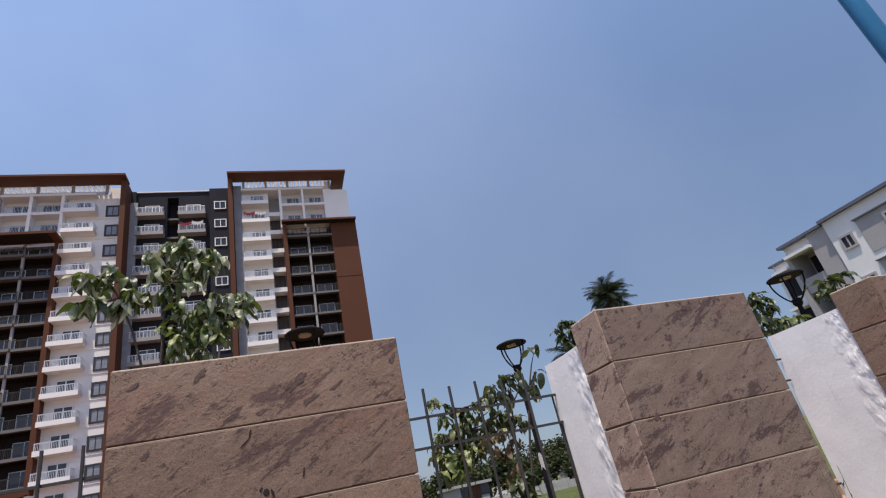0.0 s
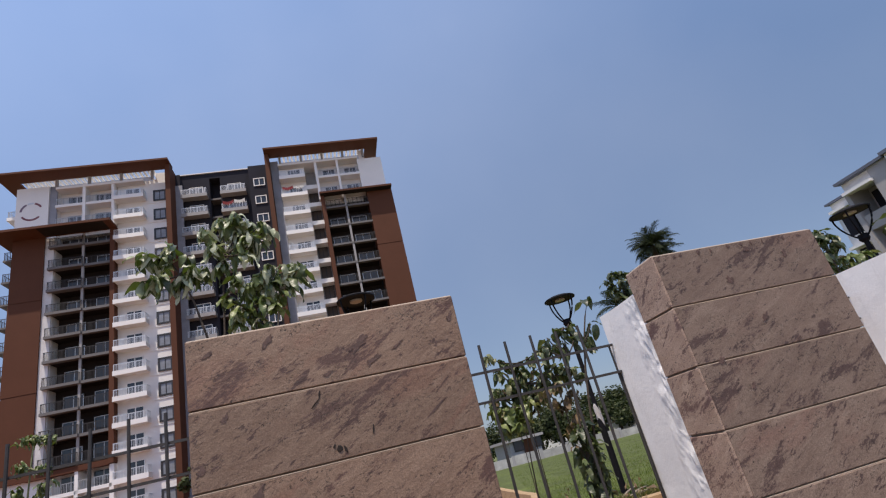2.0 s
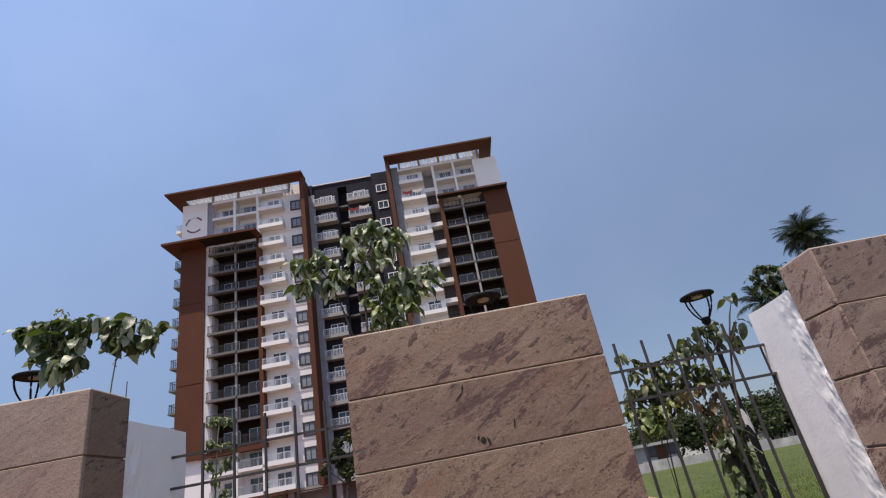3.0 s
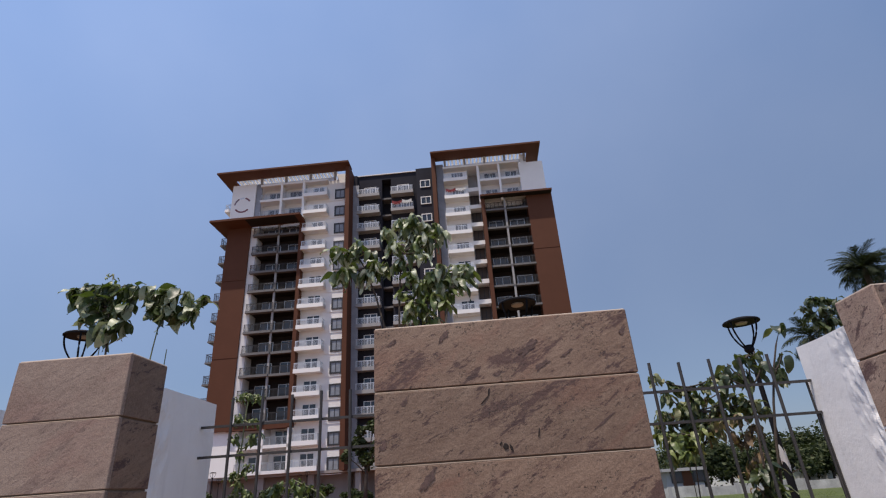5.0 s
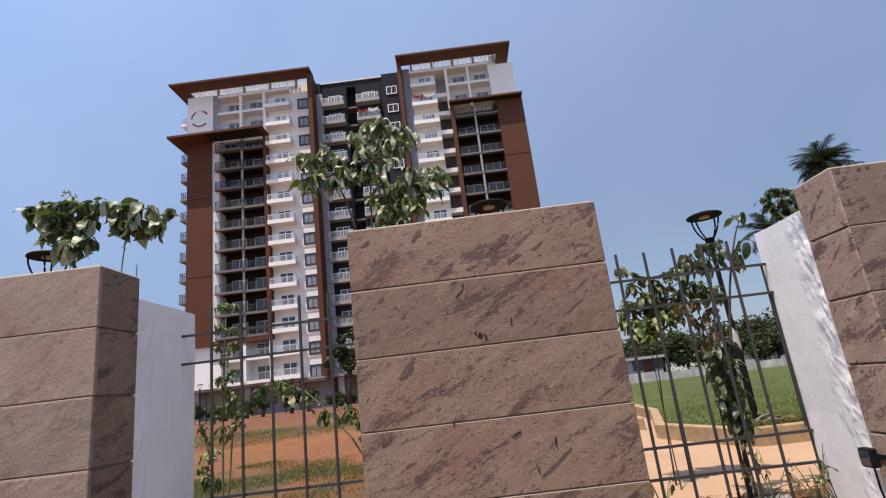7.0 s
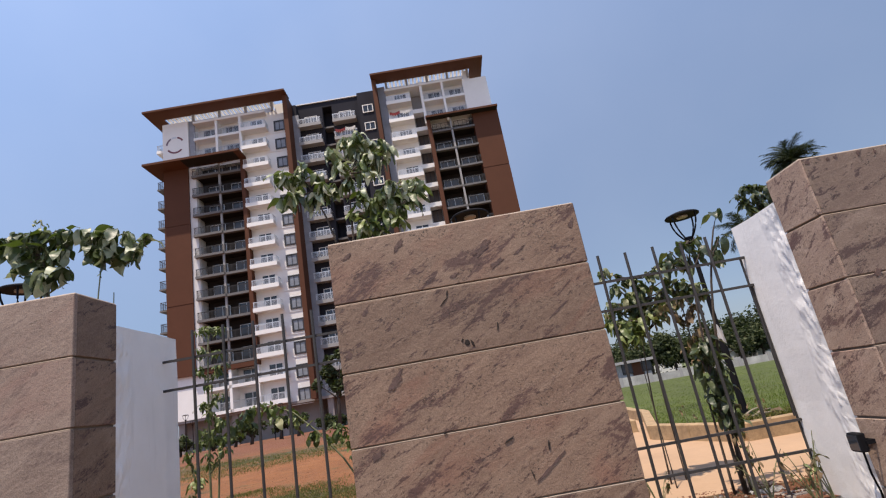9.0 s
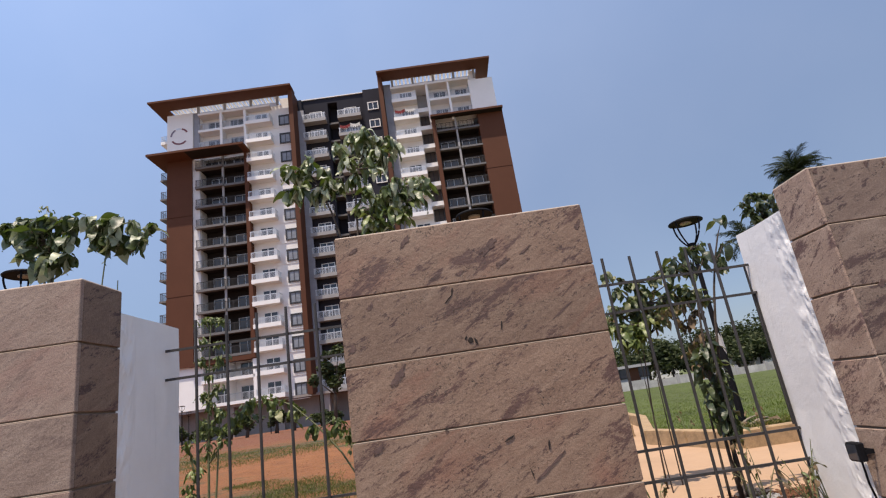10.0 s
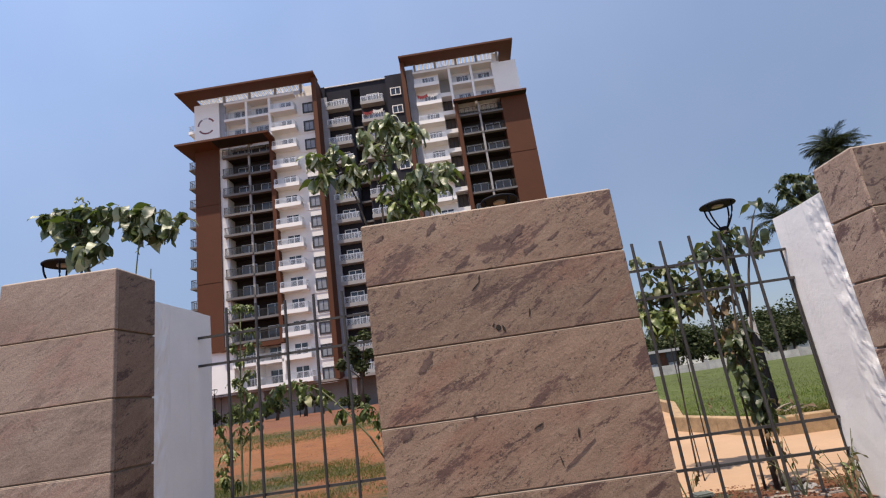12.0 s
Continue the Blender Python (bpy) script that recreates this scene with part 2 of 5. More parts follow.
GRANITE = stone_material("granite", 1.1, 0.70)
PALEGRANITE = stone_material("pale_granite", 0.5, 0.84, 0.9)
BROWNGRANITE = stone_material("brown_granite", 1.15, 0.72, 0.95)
# Blotched flank stone, its value raised to imitate sunlight on that side.
BLOTCHED_LIT = stone_material("blotched_granite_lit", 1.25, 1.26, 0.95)
REDSOIL = plain("red_soil", (0.15, 0.058, 0.028), 0.95, vary=0.45, scale=12, relief=0.6, dist=0.01)
POINTING = plain("cream_pointing", (0.44, 0.34, 0.26), 0.9, vary=0.25, scale=14)
JOINT = plain("joint_mortar", (0.26, 0.20, 0.155), 0.95, vary=0.3, scale=12)
MORTAR = plain("mortar", (0.50, 0.42, 0.335), 0.9, vary=0.2, scale=9)
STAIN = plain("mauve_mineral", (0.120, 0.070, 0.058), 0.75, vary=0.55, scale=45, relief=0.5)
CHIP = plain("dark_mineral", (0.022, 0.014, 0.011), 0.9, vary=0.4, scale=60)
WASH = white_wall_material()
EARTH = ground_material()
IRON = plain("grey_iron_paint", (0.045, 0.041, 0.040), 0.6, 0.2, vary=0.35, scale=14, relief=0.3)
BLACK = plain("black_powder_coat", (0.006, 0.006, 0.008), 0.75, 0.0, vary=0.3, scale=20)
CONCRETE = plain("concrete", (0.24, 0.20, 0.165), 0.95, vary=0.45, scale=5, relief=0.5, dist=0.01)
PATHMAT = plain("sandy_path", (0.37, 0.238, 0.145), 0.95, vary=0.14, scale=1.6, relief=0.4, dist=0.01)
KERBMAT = plain("ochre_kerb", (0.36, 0.245, 0.135), 0.9, vary=0.5, scale=7, relief=0.5)
BLACK.node_tree.nodes["Principled BSDF"].inputs["Specular IOR Level"].default_value = 0.15
BLUE = plain("blue_gloss_paint", (0.02, 0.17, 0.33), 0.3, 0.1, vary=0.15, scale=10)
BARK = plain("bark", (0.065, 0.048, 0.036), 0.9, vary=0.4, scale=25, relief=0.8, dist=0.006)
PALEBARK = plain("pale_bark", (0.26, 0.22, 0.17), 0.9, vary=0.3, scale=25, relief=0.6, dist=0.004)
STEM = plain("green_stem", (0.14, 0.15, 0.07), 0.7, vary=0.3, scale=30, relief=0.4)
LEAF = leaf_material("leaf", (0.022, 0.038, 0.009), (0.100, 0.140, 0.028), (0.54, 0.57, 0.42), 0.46, 0.75, 0.2, 0.60)
LEAFBROAD = leaf_material("broad_leaf", (0.022, 0.040, 0.010), (0.056, 0.085, 0.024), (0.36, 0.39, 0.27), 0.46, 0.6, 0.18, 0.62)
LEAFDULL = leaf_material("dull_leaf", (0.032, 0.048, 0.015), (0.095, 0.120, 0.040), (0.27, 0.27, 0.14), 0.5, 0.5, 0.22)
LEAFDARK = leaf_material("dark_leaf", (0.020, 0.034, 0.014), (0.042, 0.062, 0.024), (0.085, 0.105, 0.045), 0.45, 0.6)
LEAFDRY = leaf_material("dry_leaf", (0.085, 0.050, 0.026), (0.16, 0.10, 0.05), (0.26, 0.19, 0.11), 0.7)
LEAFYOUNG = leaf_material("young_leaf", (0.06, 0.088, 0.022), (0.12, 0.155, 0.04), (0.21, 0.24, 0.085), 0.45, 0.5)
LEAFMID = leaf_material("tree_leaf", (0.022, 0.032, 0.015), (0.050, 0.064, 0.030), (0.090, 0.100, 0.052), 0.8, 0.15, 0.08)
LEAFFAR = leaf_material("far_leaf", (0.014, 0.022, 0.012), (0.030, 0.040, 0.022), (0.05, 0.058, 0.034), 0.8, 0.15, 0.05)
GRASS = leaf_material("grass", (0.036, 0.066, 0.005), (0.098, 0.145, 0.011), (0.19, 0.22, 0.06), 0.7, 0.25, 0.3)
VERGE = leaf_material("verge_grass", (0.052, 0.054, 0.014), (0.110, 0.108, 0.030), (0.23, 0.18, 0.08), 0.75, 0.25, 0.3)
LAWNSOIL = plain("lawn_soil", (0.062, 0.082, 0.012), 0.95, vary=0.6, scale=1.4, relief=0.5, dist=0.02)
T_WHITE = plain("tower_white", (0.76, 0.745, 0.725), 0.8, vary=0.06, scale=0.5, relief=0.1)
T_GREY = plain("tower_grey_tile", (0.25, 0.255, 0.285), 0.6, vary=0.22, scale=0.8, relief=0.1)
T_DARK = plain("tower_charcoal", (0.028, 0.028, 0.036), 0.95, vary=0.15, scale=0.5, relief=0.1)
T_BROWN = plain("tower_brown", (0.100, 0.041, 0.024), 0.7, vary=0.10, scale=0.4, relief=0.1)
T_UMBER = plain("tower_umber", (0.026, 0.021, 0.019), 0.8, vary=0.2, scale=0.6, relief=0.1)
T_SLABDK = plain("tower_loggia_slab", (0.135, 0.128, 0.125), 0.8, vary=0.12, scale=0.8, relief=0.1)
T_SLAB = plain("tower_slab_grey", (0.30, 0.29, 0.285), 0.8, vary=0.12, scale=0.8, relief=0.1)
T_RAIL = plain("tower_rail", (0.55, 0.56, 0.58), 0.4, 0.3, vary=0.05, scale=2)
T_RAILDK = plain("tower_rail_grey", (0.034, 0.032, 0.032), 0.85, 0.1, vary=0.05, scale=2)
T_FRAME = plain("dark_window_frame", (0.026, 0.026, 0.030), 0.5, vary=0.2, scale=3)
T_GLASS = glass_material("window_glass", (0.022, 0.027, 0.035))
T_PALE = plain("pale_glass", (0.62, 0.66, 0.76), 0.25, vary=0.06, scale=2)
T_GLASSLT = glass_material("pale_window_glass", (0.17, 0.18, 0.20))
T_STILT = plain("stilt_grey", (0.26, 0.235, 0.22), 0.85, vary=0.2, scale=0.5)
for dull in (T_DARK, T_UMBER, T_BROWN):
    dull.node_tree.nodes["Principled BSDF"].inputs["Specular IOR Level"].default_value = 0.12
CLOTHRED = plain("red_cloth", (0.32, 0.055, 0.06), 0.9, vary=0.2, scale=3)
RB_WHITE = plain("block_white", (0.70, 0.70, 0.70), 0.85, vary=0.08, scale=0.4)
RB_SLATE = plain("block_slate", (0.10, 0.115, 0.155), 0.8, vary=0.15, scale=0.6)
RB_GREY = plain("block_grey", (0.34, 0.33, 0.335), 0.85, vary=0.12, scale=0.4)


# ---------------------------------------------------------------- mesh helpers
def box(bm, x0, x1, y0, y1, z0, z1):
    vs = [bm.verts.new((x, y, z)) for z in (z0, z1) for x, y in ((x0, y0), (x1, y0), (x1, y1), (x0, y1))]
    for f in ((3, 2, 1, 0), (4, 5, 6, 7), (0, 1, 5, 4), (1, 2, 6, 5), (2, 3, 7, 6), (3, 0, 4, 7)):
        bm.faces.new([vs[i] for i in f])
    return bm


def boxes(*bs):
    bm = bmesh.new()
    for b in bs:
        box(bm, *b)
    return bm


def soft_box(x0, x1, y0, y1, z0, z1, r=0.006, seg=1):
    bm = boxes((x0, x1, y0, y1, z0, z1))
    bmesh.ops.bevel(bm, geom=bm.edges[:], offset=r, segments=seg, affect="EDGES")
    return bm


def tube(bm, points, radii, sides=8, caps=True):
    """A tube along points, its radius given at each."""
    rings = []
    pts = [Vector(p) for p in points]
    for i, p in enumerate(pts):
        d = (pts[min(i + 1, len(pts) - 1)] - pts[max(i - 1, 0)]).normalized()
        a = d.cross(Vector((0, 0, 1)) if abs(d.z) < 0.9 else Vector((1, 0, 0))).normalized()
        c = d.cross(a)
        rings.append([bm.verts.new(p + (a * math.cos(k * math.tau / sides) + c * math.sin(k * math.tau / sides)) * radii[i]) for k in range(sides)])
    for u, w in zip(rings, rings[1:]):
        for k in range(sides):
            bm.faces.new((u[k], u[(k + 1) % sides], w[(k + 1) % sides], w[k]))
    if caps:
        bm.faces.new(rings[0][::-1])
        bm.faces.new(rings[-1])
    return bm


def to_mesh(name, bm, mat, smooth=False):
    me = bpy.data.meshes.new(name)
    bmesh.ops.recalc_face_normals(bm, faces=bm.faces[:])
    bm.to_mesh(me)
    bm.free()
    me.materials.append(mat)
    if smooth:
        me.polygons.foreach_set("use_smooth", [True] * len(me.polygons))
    return me


def part(name, bm, mat, parent=None, label="", at=None, smooth=False):
    """A bmesh, or a mesh that is shared, as one object under a thing or a part."""
    ob = new(name, bm if isinstance(bm, bpy.types.Mesh) else to_mesh(name, bm, mat, smooth))
    if parent is not None:
        ob.parent = parent
    if at is not None:
        ob.matrix_basis = at if isinstance(at, Matrix) else Matrix.Translation(at)
    if label:
        ob["label"] = label
    return ob


def thing(name, at, label, category, group="", kind=""):
    return tagged(part_empty(name, at), label, category, group, kind)


def part_empty(name, at):
    ob = new(name)
    ob.empty_display_size = 0.2
    ob.matrix_basis = at if isinstance(at, Matrix) else Matrix.Translation(at)
    return ob


# ---------------------------------------------------------------- ground
def smooth(a, b, v):
    v = min(1, max(0, (v - a) / (b - a)))
    return v * v * (3 - 2 * v)


def ground_z(x, y):
    """The road side lies at 0; the plot is filled to 0.5, rises to the tower and falls past the lawn."""
    if y < 3.06:
        return 0.0
    left = 0.5 + 0.38 * smooth(5.5, 30, y) + 0.05 * noise.noise(Vector((x * 0.5, y * 0.4, 0))) * smooth(5, 9, y)
    right = 0.5 - 0.5 * smooth(14, 48, y)
    k = smooth(1.2, 2.4, x - 0.16 * max(0, y - 6))
    return left * (1 - k) + right * k


def build_ground():
    near = np.concatenate([np.linspace(-12, 14, 90)])
    xs = np.concatenate([-np.geomspace(1500, 13, 22), near, np.geomspace(15, 1500, 26)])
    ys = np.concatenate([-np.geomspace(1500, 2, 14), [0, 1, 2, 2.8, 3.055, 3.065], np.linspace(3.3, 24, 80), np.geomspace(25, 2500, 34)])
    verts = [(x, y, ground_z(x, y)) for y in ys for x in xs]
    w = len(xs)
    faces = [(j * w + i, j * w + i + 1, (j + 1) * w + i + 1, (j + 1) * w + i) for j in range(len(ys) - 1) for i in range(w - 1)]
    me = bpy.data.meshes.new("ground")
    me.from_pydata(verts, [], faces)
    me.materials.append(EARTH)
    return tagged(new("ground", me), "red earth plot with grass patches behind an unseen pale roadside", "ground", kind="structure")


build_ground()

# ---------------------------------------------------------------- boundary wall
WALL_Y, TOP = 2.5, 2.1
SLAB_FRONT = {}


def slab_mesh(width, height, stone=None, thick=0.025):
    """A granite slab face with worn arrises, its face on y = 0."""
    stone = stone or GRANITE
    key = (round(width, 3), round(height, 3), stone.name, thick)
    if key not in SLAB_FRONT:
        SLAB_FRONT[key] = to_mesh("stone_slab", soft_box(0, width, 0, thick, 0, height, 0.003), stone)
    return SLAB_FRONT[key]


def stone_pier(x0, x1, back, label, TOP=2.1, face=None, flank=None, first=0.291, pitch=0.303, d=0.3):
    """A block of white-washed masonry whose road end is clad with granite courses."""
    root = thing("stone_pier", (x0, WALL_Y, 0), label, "pier", "piers of the boundary wall", "structure")
    w = x1 - x0
    part("core", boxes((0.014, w - 0.014, 0.012, d - 0.001, 0, TOP - 0.012)), JOINT, root)
    part("coping", soft_box(0.004, w - 0.004, 0.004, d - 0.002, TOP - 0.012, TOP - 0.004, 0.002), MORTAR, root, "thin pale mortar bed along the top")
    white = boxes((0.026, w - 0.026, d, back - WALL_Y, 0, TOP - 0.11))
    bmesh.ops.subdivide_edges(white, edges=white.edges[:], cuts=7, use_grid_fill=True)
    for v in white.verts:
        v.co += Vector((noise.noise(v.co * 5 + Vector((x0, 0, 0))), 0, noise.noise(v.co * 4 + Vector((x0, 7, 0))) if v.co.z > 1.9 else 0)) * 0.006
    part("masonry", white, WASH, root, "rough white-washed masonry return")
    # Lumpy strip added behind the cladding so that dappled shade falls there.
    for side, x in ((-1, 0.026), (1, w - 0.026)):
        bm = bmesh.new()
        cols = []
        for i in range(221):
            z = i * (TOP - 0.12) / 220
            row = [bm.verts.new((x - side * 0.01, d - 0.002, z))]
            for k in range(15):
                y = 0.20 * k / 14
                fade = (1 - k / 14) ** 0.8
                lump = max(0.0, noise.noise(Vector((y * 16, z * 9, x0 + side))) + 0.25) * 0.016 + max(0.0, noise.noise(Vector((y * 55, z * 22, x0)))) * 0.012
                row.append(bm.verts.new((x + side * ((0.004 + lump) * fade - 0.002 * k / 14), d + y, z)))
            cols.append(row)
        for p, q in zip(cols, cols[1:]):
            for k in range(15):
                bm.faces.new((p[k], p[k + 1], q[k + 1], q[k]))
        part("mortar_fillet", bm, WASH, root, "added lumpy relief that casts dappled shade behind the slabs")
    gap = 0.0095
    rows = [(TOP - first - pitch * k, (pitch if k else first) - gap) for k in range(6)] + [(0.0, TOP - first - pitch * 5 - gap)]
    for z, hgt in rows[1:]:
        part("joint", soft_box(0.004, w - 0.004, -0.0030, 0.014, z + hgt, z + hgt + 0.0042, 0.0008), POINTING, root)
    for z, hgt in rows:
        inset = 0.0125 if flank else 0.001
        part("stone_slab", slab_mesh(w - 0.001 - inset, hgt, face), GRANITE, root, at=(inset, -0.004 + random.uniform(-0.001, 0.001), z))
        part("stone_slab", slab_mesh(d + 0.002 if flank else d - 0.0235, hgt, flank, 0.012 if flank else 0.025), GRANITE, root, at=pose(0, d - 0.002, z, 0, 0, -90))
        part("stone_slab", slab_mesh(d - 0.0235, hgt), GRANITE, root, at=pose(w, 0.0215, z, 0, 0, 90))
    return root


def stone_blotches(root, x0, spots, seed):
    """Mauve-brown mineral patches that lie flush in a pier's face: x, z, length, height, lean."""
    rng = random.Random(seed)
    for x, z, w, h, turn in spots:
        c, s, n = math.cos(radians(turn)), math.sin(radians(turn)), 40
        bm = bmesh.new()
        ring = []
        for i in range(n):
            a = math.tau * i / n
            r = 0.72 + 0.55 * noise.noise(Vector((1.8 * math.cos(a), 1.8 * math.sin(a), x * 9))) + rng.uniform(-0.16, 0.16)
            u, v = 0.5 * w * r * math.cos(a), 0.5 * h * r * math.sin(a)
            ring.append((c * u - s * v, s * u + c * v))
        lo = [bm.verts.new((x - x0 + u, -0.0035, z + v)) for u, v in ring]
        hi = [bm.verts.new((x - x0 + 0.97 * u, -0.0056, z + 0.97 * v)) for u, v in ring]
        bm.faces.new(hi)
        for i in range(n):
            bm.faces.new((lo[i], lo[(i + 1) % n], hi[(i + 1) % n], hi[i]))
        part("mineral_patch", bm, STAIN, root, "mauve-brown mineral patch in the stone")


def stone_marks(root, x0):
    """Dark chips, an old fixing and hairline cracks in the broad pier's face."""
    rng = random.Random(8)

    def mark(x, z, w, h, turn, n=14, name="chip"):
        bm = bmesh.new()
        ring = [(0.5 * w * math.cos(a) * rng.uniform(0.7, 1.1), 0.5 * h * math.sin(a) * rng.uniform(0.7, 1.1)) for a in [math.tau * i / n for i in range(n)]]
        c, s = math.cos(radians(turn)), math.sin(radians(turn))
        lo = [bm.verts.new((x - x0 + c * u - s * v, -0.0045, z + s * u + c * v)) for u, v in ring]
        hi = [bm.verts.new((x - x0 + 0.8 * (c * u - s * v), -0.0075, z + 0.8 * (s * u + c * v))) for u, v in ring]
        bm.faces.new(hi)
        for i in range(n):
            j = (i + 1) % n
            bm.faces.new((lo[i], lo[j], hi[j], hi[i]))
        part(name, bm, CHIP, root, "dark mineral mark in the stone")

    mark(0.631, 1.548, 0.030, 0.028, 0, 18, "old_fixing")
    mark(0.654, 1.540, 0.012, 0.034, 20)
    mark(0.612, 1.560, 0.010, 0.020, -30)
    mark(0.582, 1.772, 0.007, 0.042, -12)
    mark(0.560, 1.738, 0.058, 0.006, 44)
    mark(0.774, 1.592, 0.008, 0.040, -10)
    mark(0.882, 1.083, 0.009, 0.042, -8)
    mark(0.728, 1.130, 0.050, 0.009, 24)
    mark(0.795, 0.985, 0.005, 0.050, 14)
    mark(0.475, 1.20, 0.016, 0.009, 30)


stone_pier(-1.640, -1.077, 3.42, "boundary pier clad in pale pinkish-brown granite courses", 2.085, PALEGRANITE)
stone_pier(-3.340, -2.200, 3.42, "boundary pier clad in granite with a white side", 2.09)
broad = stone_pier(0.080, 1.230, 3.24, "broad boundary pier clad in veined pinkish-brown granite")
stone_marks(broad, 0.080)
stone_blotches(broad, 0.080, ((0.775, 1.955, 0.120, 0.050, 42), (0.825, 1.872, 0.085, 0.034, 32), (0.395, 2.025, 0.100, 0.034, 48), (0.935, 1.912, 0.080, 0.012, 34), (1.195, 1.995, 0.060, 0.030, 50), (0.215, 1.755, 0.055, 0.026, 58), (0.165, 2.020, 0.060, 0.022, 40), (0.630, 1.850, 0.060, 0.020, 20), (0.120, 1.580, 0.060, 0.036, 50), (0.300, 1.440, 0.110, 0.036, 48), (1.050, 1.620, 0.120, 0.012, 34), (0.870, 1.000, 0.240, 0.014, 36), (0.190, 1.160, 0.070, 0.030, 40)), 4)
brown_pier = stone_pier(2.308, 3.350, 3.24, "boundary pier clad in brown granite with mauve blotches", 2.117, BROWNGRANITE, BLOTCHED_LIT, 0.285, 0.296, 0.27)
rng_p = random.Random(17)
stone_blotches(brown_pier, 2.308, [(2.70, 1.91, 0.045, 0.055, 20), (2.80, 1.69, 0.070, 0.036, 52), (2.88, 2.06, 0.050, 0.040, 30), (3.10, 2.00, 0.070, 0.034, 62), (2.45, 1.53, 0.060, 0.030, 40), (2.56, 1.39, 0.050, 0.024, 50), (2.93, 1.55, 0.050, 0.022, 35)]
               + [(2.34 + 0.083 * k + rng_p.uniform(-0.03, 0.03), 2.092 - rng_p.uniform(0, 0.008), rng_p.uniform(0.012, 0.030), rng_p.uniform(0.016, 0.034), 0) for k in range(12)], 5)
stone_pier(4.440, 5.580, 3.44, "boundary pier clad in brown granite beside white wall", 2.12)


def iron_fence(x0, x1, tips, label, y=3.21, ends=()):
    """Four flat rails between two piers and upright bars that pass them."""
    root = thing("iron_fence", (0, y, 0), label, "fence", "fences between the piers")
    for z in (1.82, 1.655, 0.91, 0.755):
        bm = boxes((x0 - 0.02, x1 + 0.02, -0.006, 0.006, z - 0.007, z + 0.007))
        part("rail", bm, IRON, root)
    for x in tips:
        bm = bmesh.new()
        lean = random.uniform(-0.006, 0.006)
        tube(bm, [(x + lean * 0.2, -0.012, 0.57), (x, -0.012, 1.2), (x + lean, -0.012, 1.975 + random.uniform(-0.006, 0.006))], [0.0088] * 3, 8)
        part("bar", bm, IRON, root, smooth=False)
    for x, z0, z1 in ends:
        part("end_bar", boxes((x - 0.004, x + 0.004, 0.008, 0.018, z0, z1)), IRON, root)
    return root


iron_fence(-1.085, 0.085, [-0.917 + 0.176 * i for i in range(6)], "grey iron fence of thin bars and paired rails", 3.27)
iron_fence(1.235, 2.315, [1.325, 1.492, 1.659, 1.826, 1.985, 2.140], "grey iron fence of thin bars before a sapling", 3.21, ((2.316, 0.93, 1.827), (2.327, 0.57, 1.662)))
iron_fence(-2.200, -1.640, [-2.06 + 0.176 * i for i in range(3)], "short grey iron fence between two piers", 3.27)
iron_fence(3.350, 4.440, [3.46 + 0.168 * i for i in range(6)], "grey iron fence beside the white masonry return", 3.42)
for x0, x1 in ((-2.20, -1.64), (-1.085, 0.085), (1.235, 2.315), (3.35, 4.44)):
    bm = boxes((x0, x1, 2.88 if x0 == 1.235 else 3.07, 3.50 if x0 > 3 else 3.36, 0, 0.545))
    bmesh.ops.subdivide_edges(bm, edges=bm.edges[:], cuts=5, use_grid_fill=True)
    for v in bm.verts:
        v.co.z += 0.012 * noise.noise(v.co * 6) if v.co.z > 0.5 else 0
    tagged(part("wall_plinth", bm, CONCRETE), "low rough concrete plinth under the fence", "wall", kind="structure")
for x0, x1, y0, z1 in ((-14, -3.34, 2.80, 1.975), (5.58, 16, 2.80, 1.975)):
    tagged(part("wall_plain", boxes((x0, x1, y0, y0 + 0.25, 0, z1)), WASH), "plain white-washed boundary wall", "wall", kind="structure")

# ---------------------------------------------------------------- apartment tower
# Local metres are 0.92 of the numbers below: x along the front, y into the block, z above eye level.
K = 0.92
T_RAILLT = plain("tower_rail_pale", (0.11, 0.11, 0.125), 0.4, 0.1, vary=0.05, scale=2)
tower = thing("apartment_tower", Matrix.Translation((0.53, 69.0, 1.32)) @ Matrix.Scale(K, 4), "tall white, charcoal and brown apartment tower with balconies", "building")
TU, TV = 0.69, 1.32
FLOOR = 3.315
FLOORS = 14


def tb(name, mat, bs, label="", parent=tower):
    """A part of the tower out of boxes u0, u1, y0, y1, v0, v1."""
    for a, b, c, d, e, f in bs:
        part(name, boxes((a - TU, b - TU, c, d, e - TV, f - TV)), mat, parent, label)


def level(n):
    """Underside of the balcony slab of the n-th floor from the top."""
    return 48.3 - FLOOR * (n - 1)


LOW = level(FLOORS)
# the bodies
tb("wall", T_WHITE, [(-39.3, -34.2, 0.5, 18, LOW, 52.2), (-26.4, -18.7, 0.9, 18, LOW, 52.0)], "white rendered wall")
tb("wall", T_WHITE, [(-34.2, -26.4, 1.5, 18, 44.0, 51.3), (-34.2, -26.4, 2.4, 18, LOW, 11.6)], "white recessed balcony wall")
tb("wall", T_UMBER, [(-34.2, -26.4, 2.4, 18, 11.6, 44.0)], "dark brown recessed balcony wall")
tb("wall", T_WHITE, [(-39.3, -35.15, 0.0, 0.5, 44.22, 52.15)], "white gable panel with an emblem")
tb("wall", T_GREY, [(-35.15, -34.2, 0.25, 0.5, 45.6, 52.2)], "grey tiled strip")
# Textured strip over the white wall; its grey colour imitates shadow.
tb("wall", plain("tower_shadow_grey", (0.60, 0.59, 0.59), 0.8, vary=0.2, scale=0.7, relief=0.1), [(-35.35, -34.25, 0.22, 0.5, 11.8, 43.6)], "textured strip with shadow put into its pale grey")
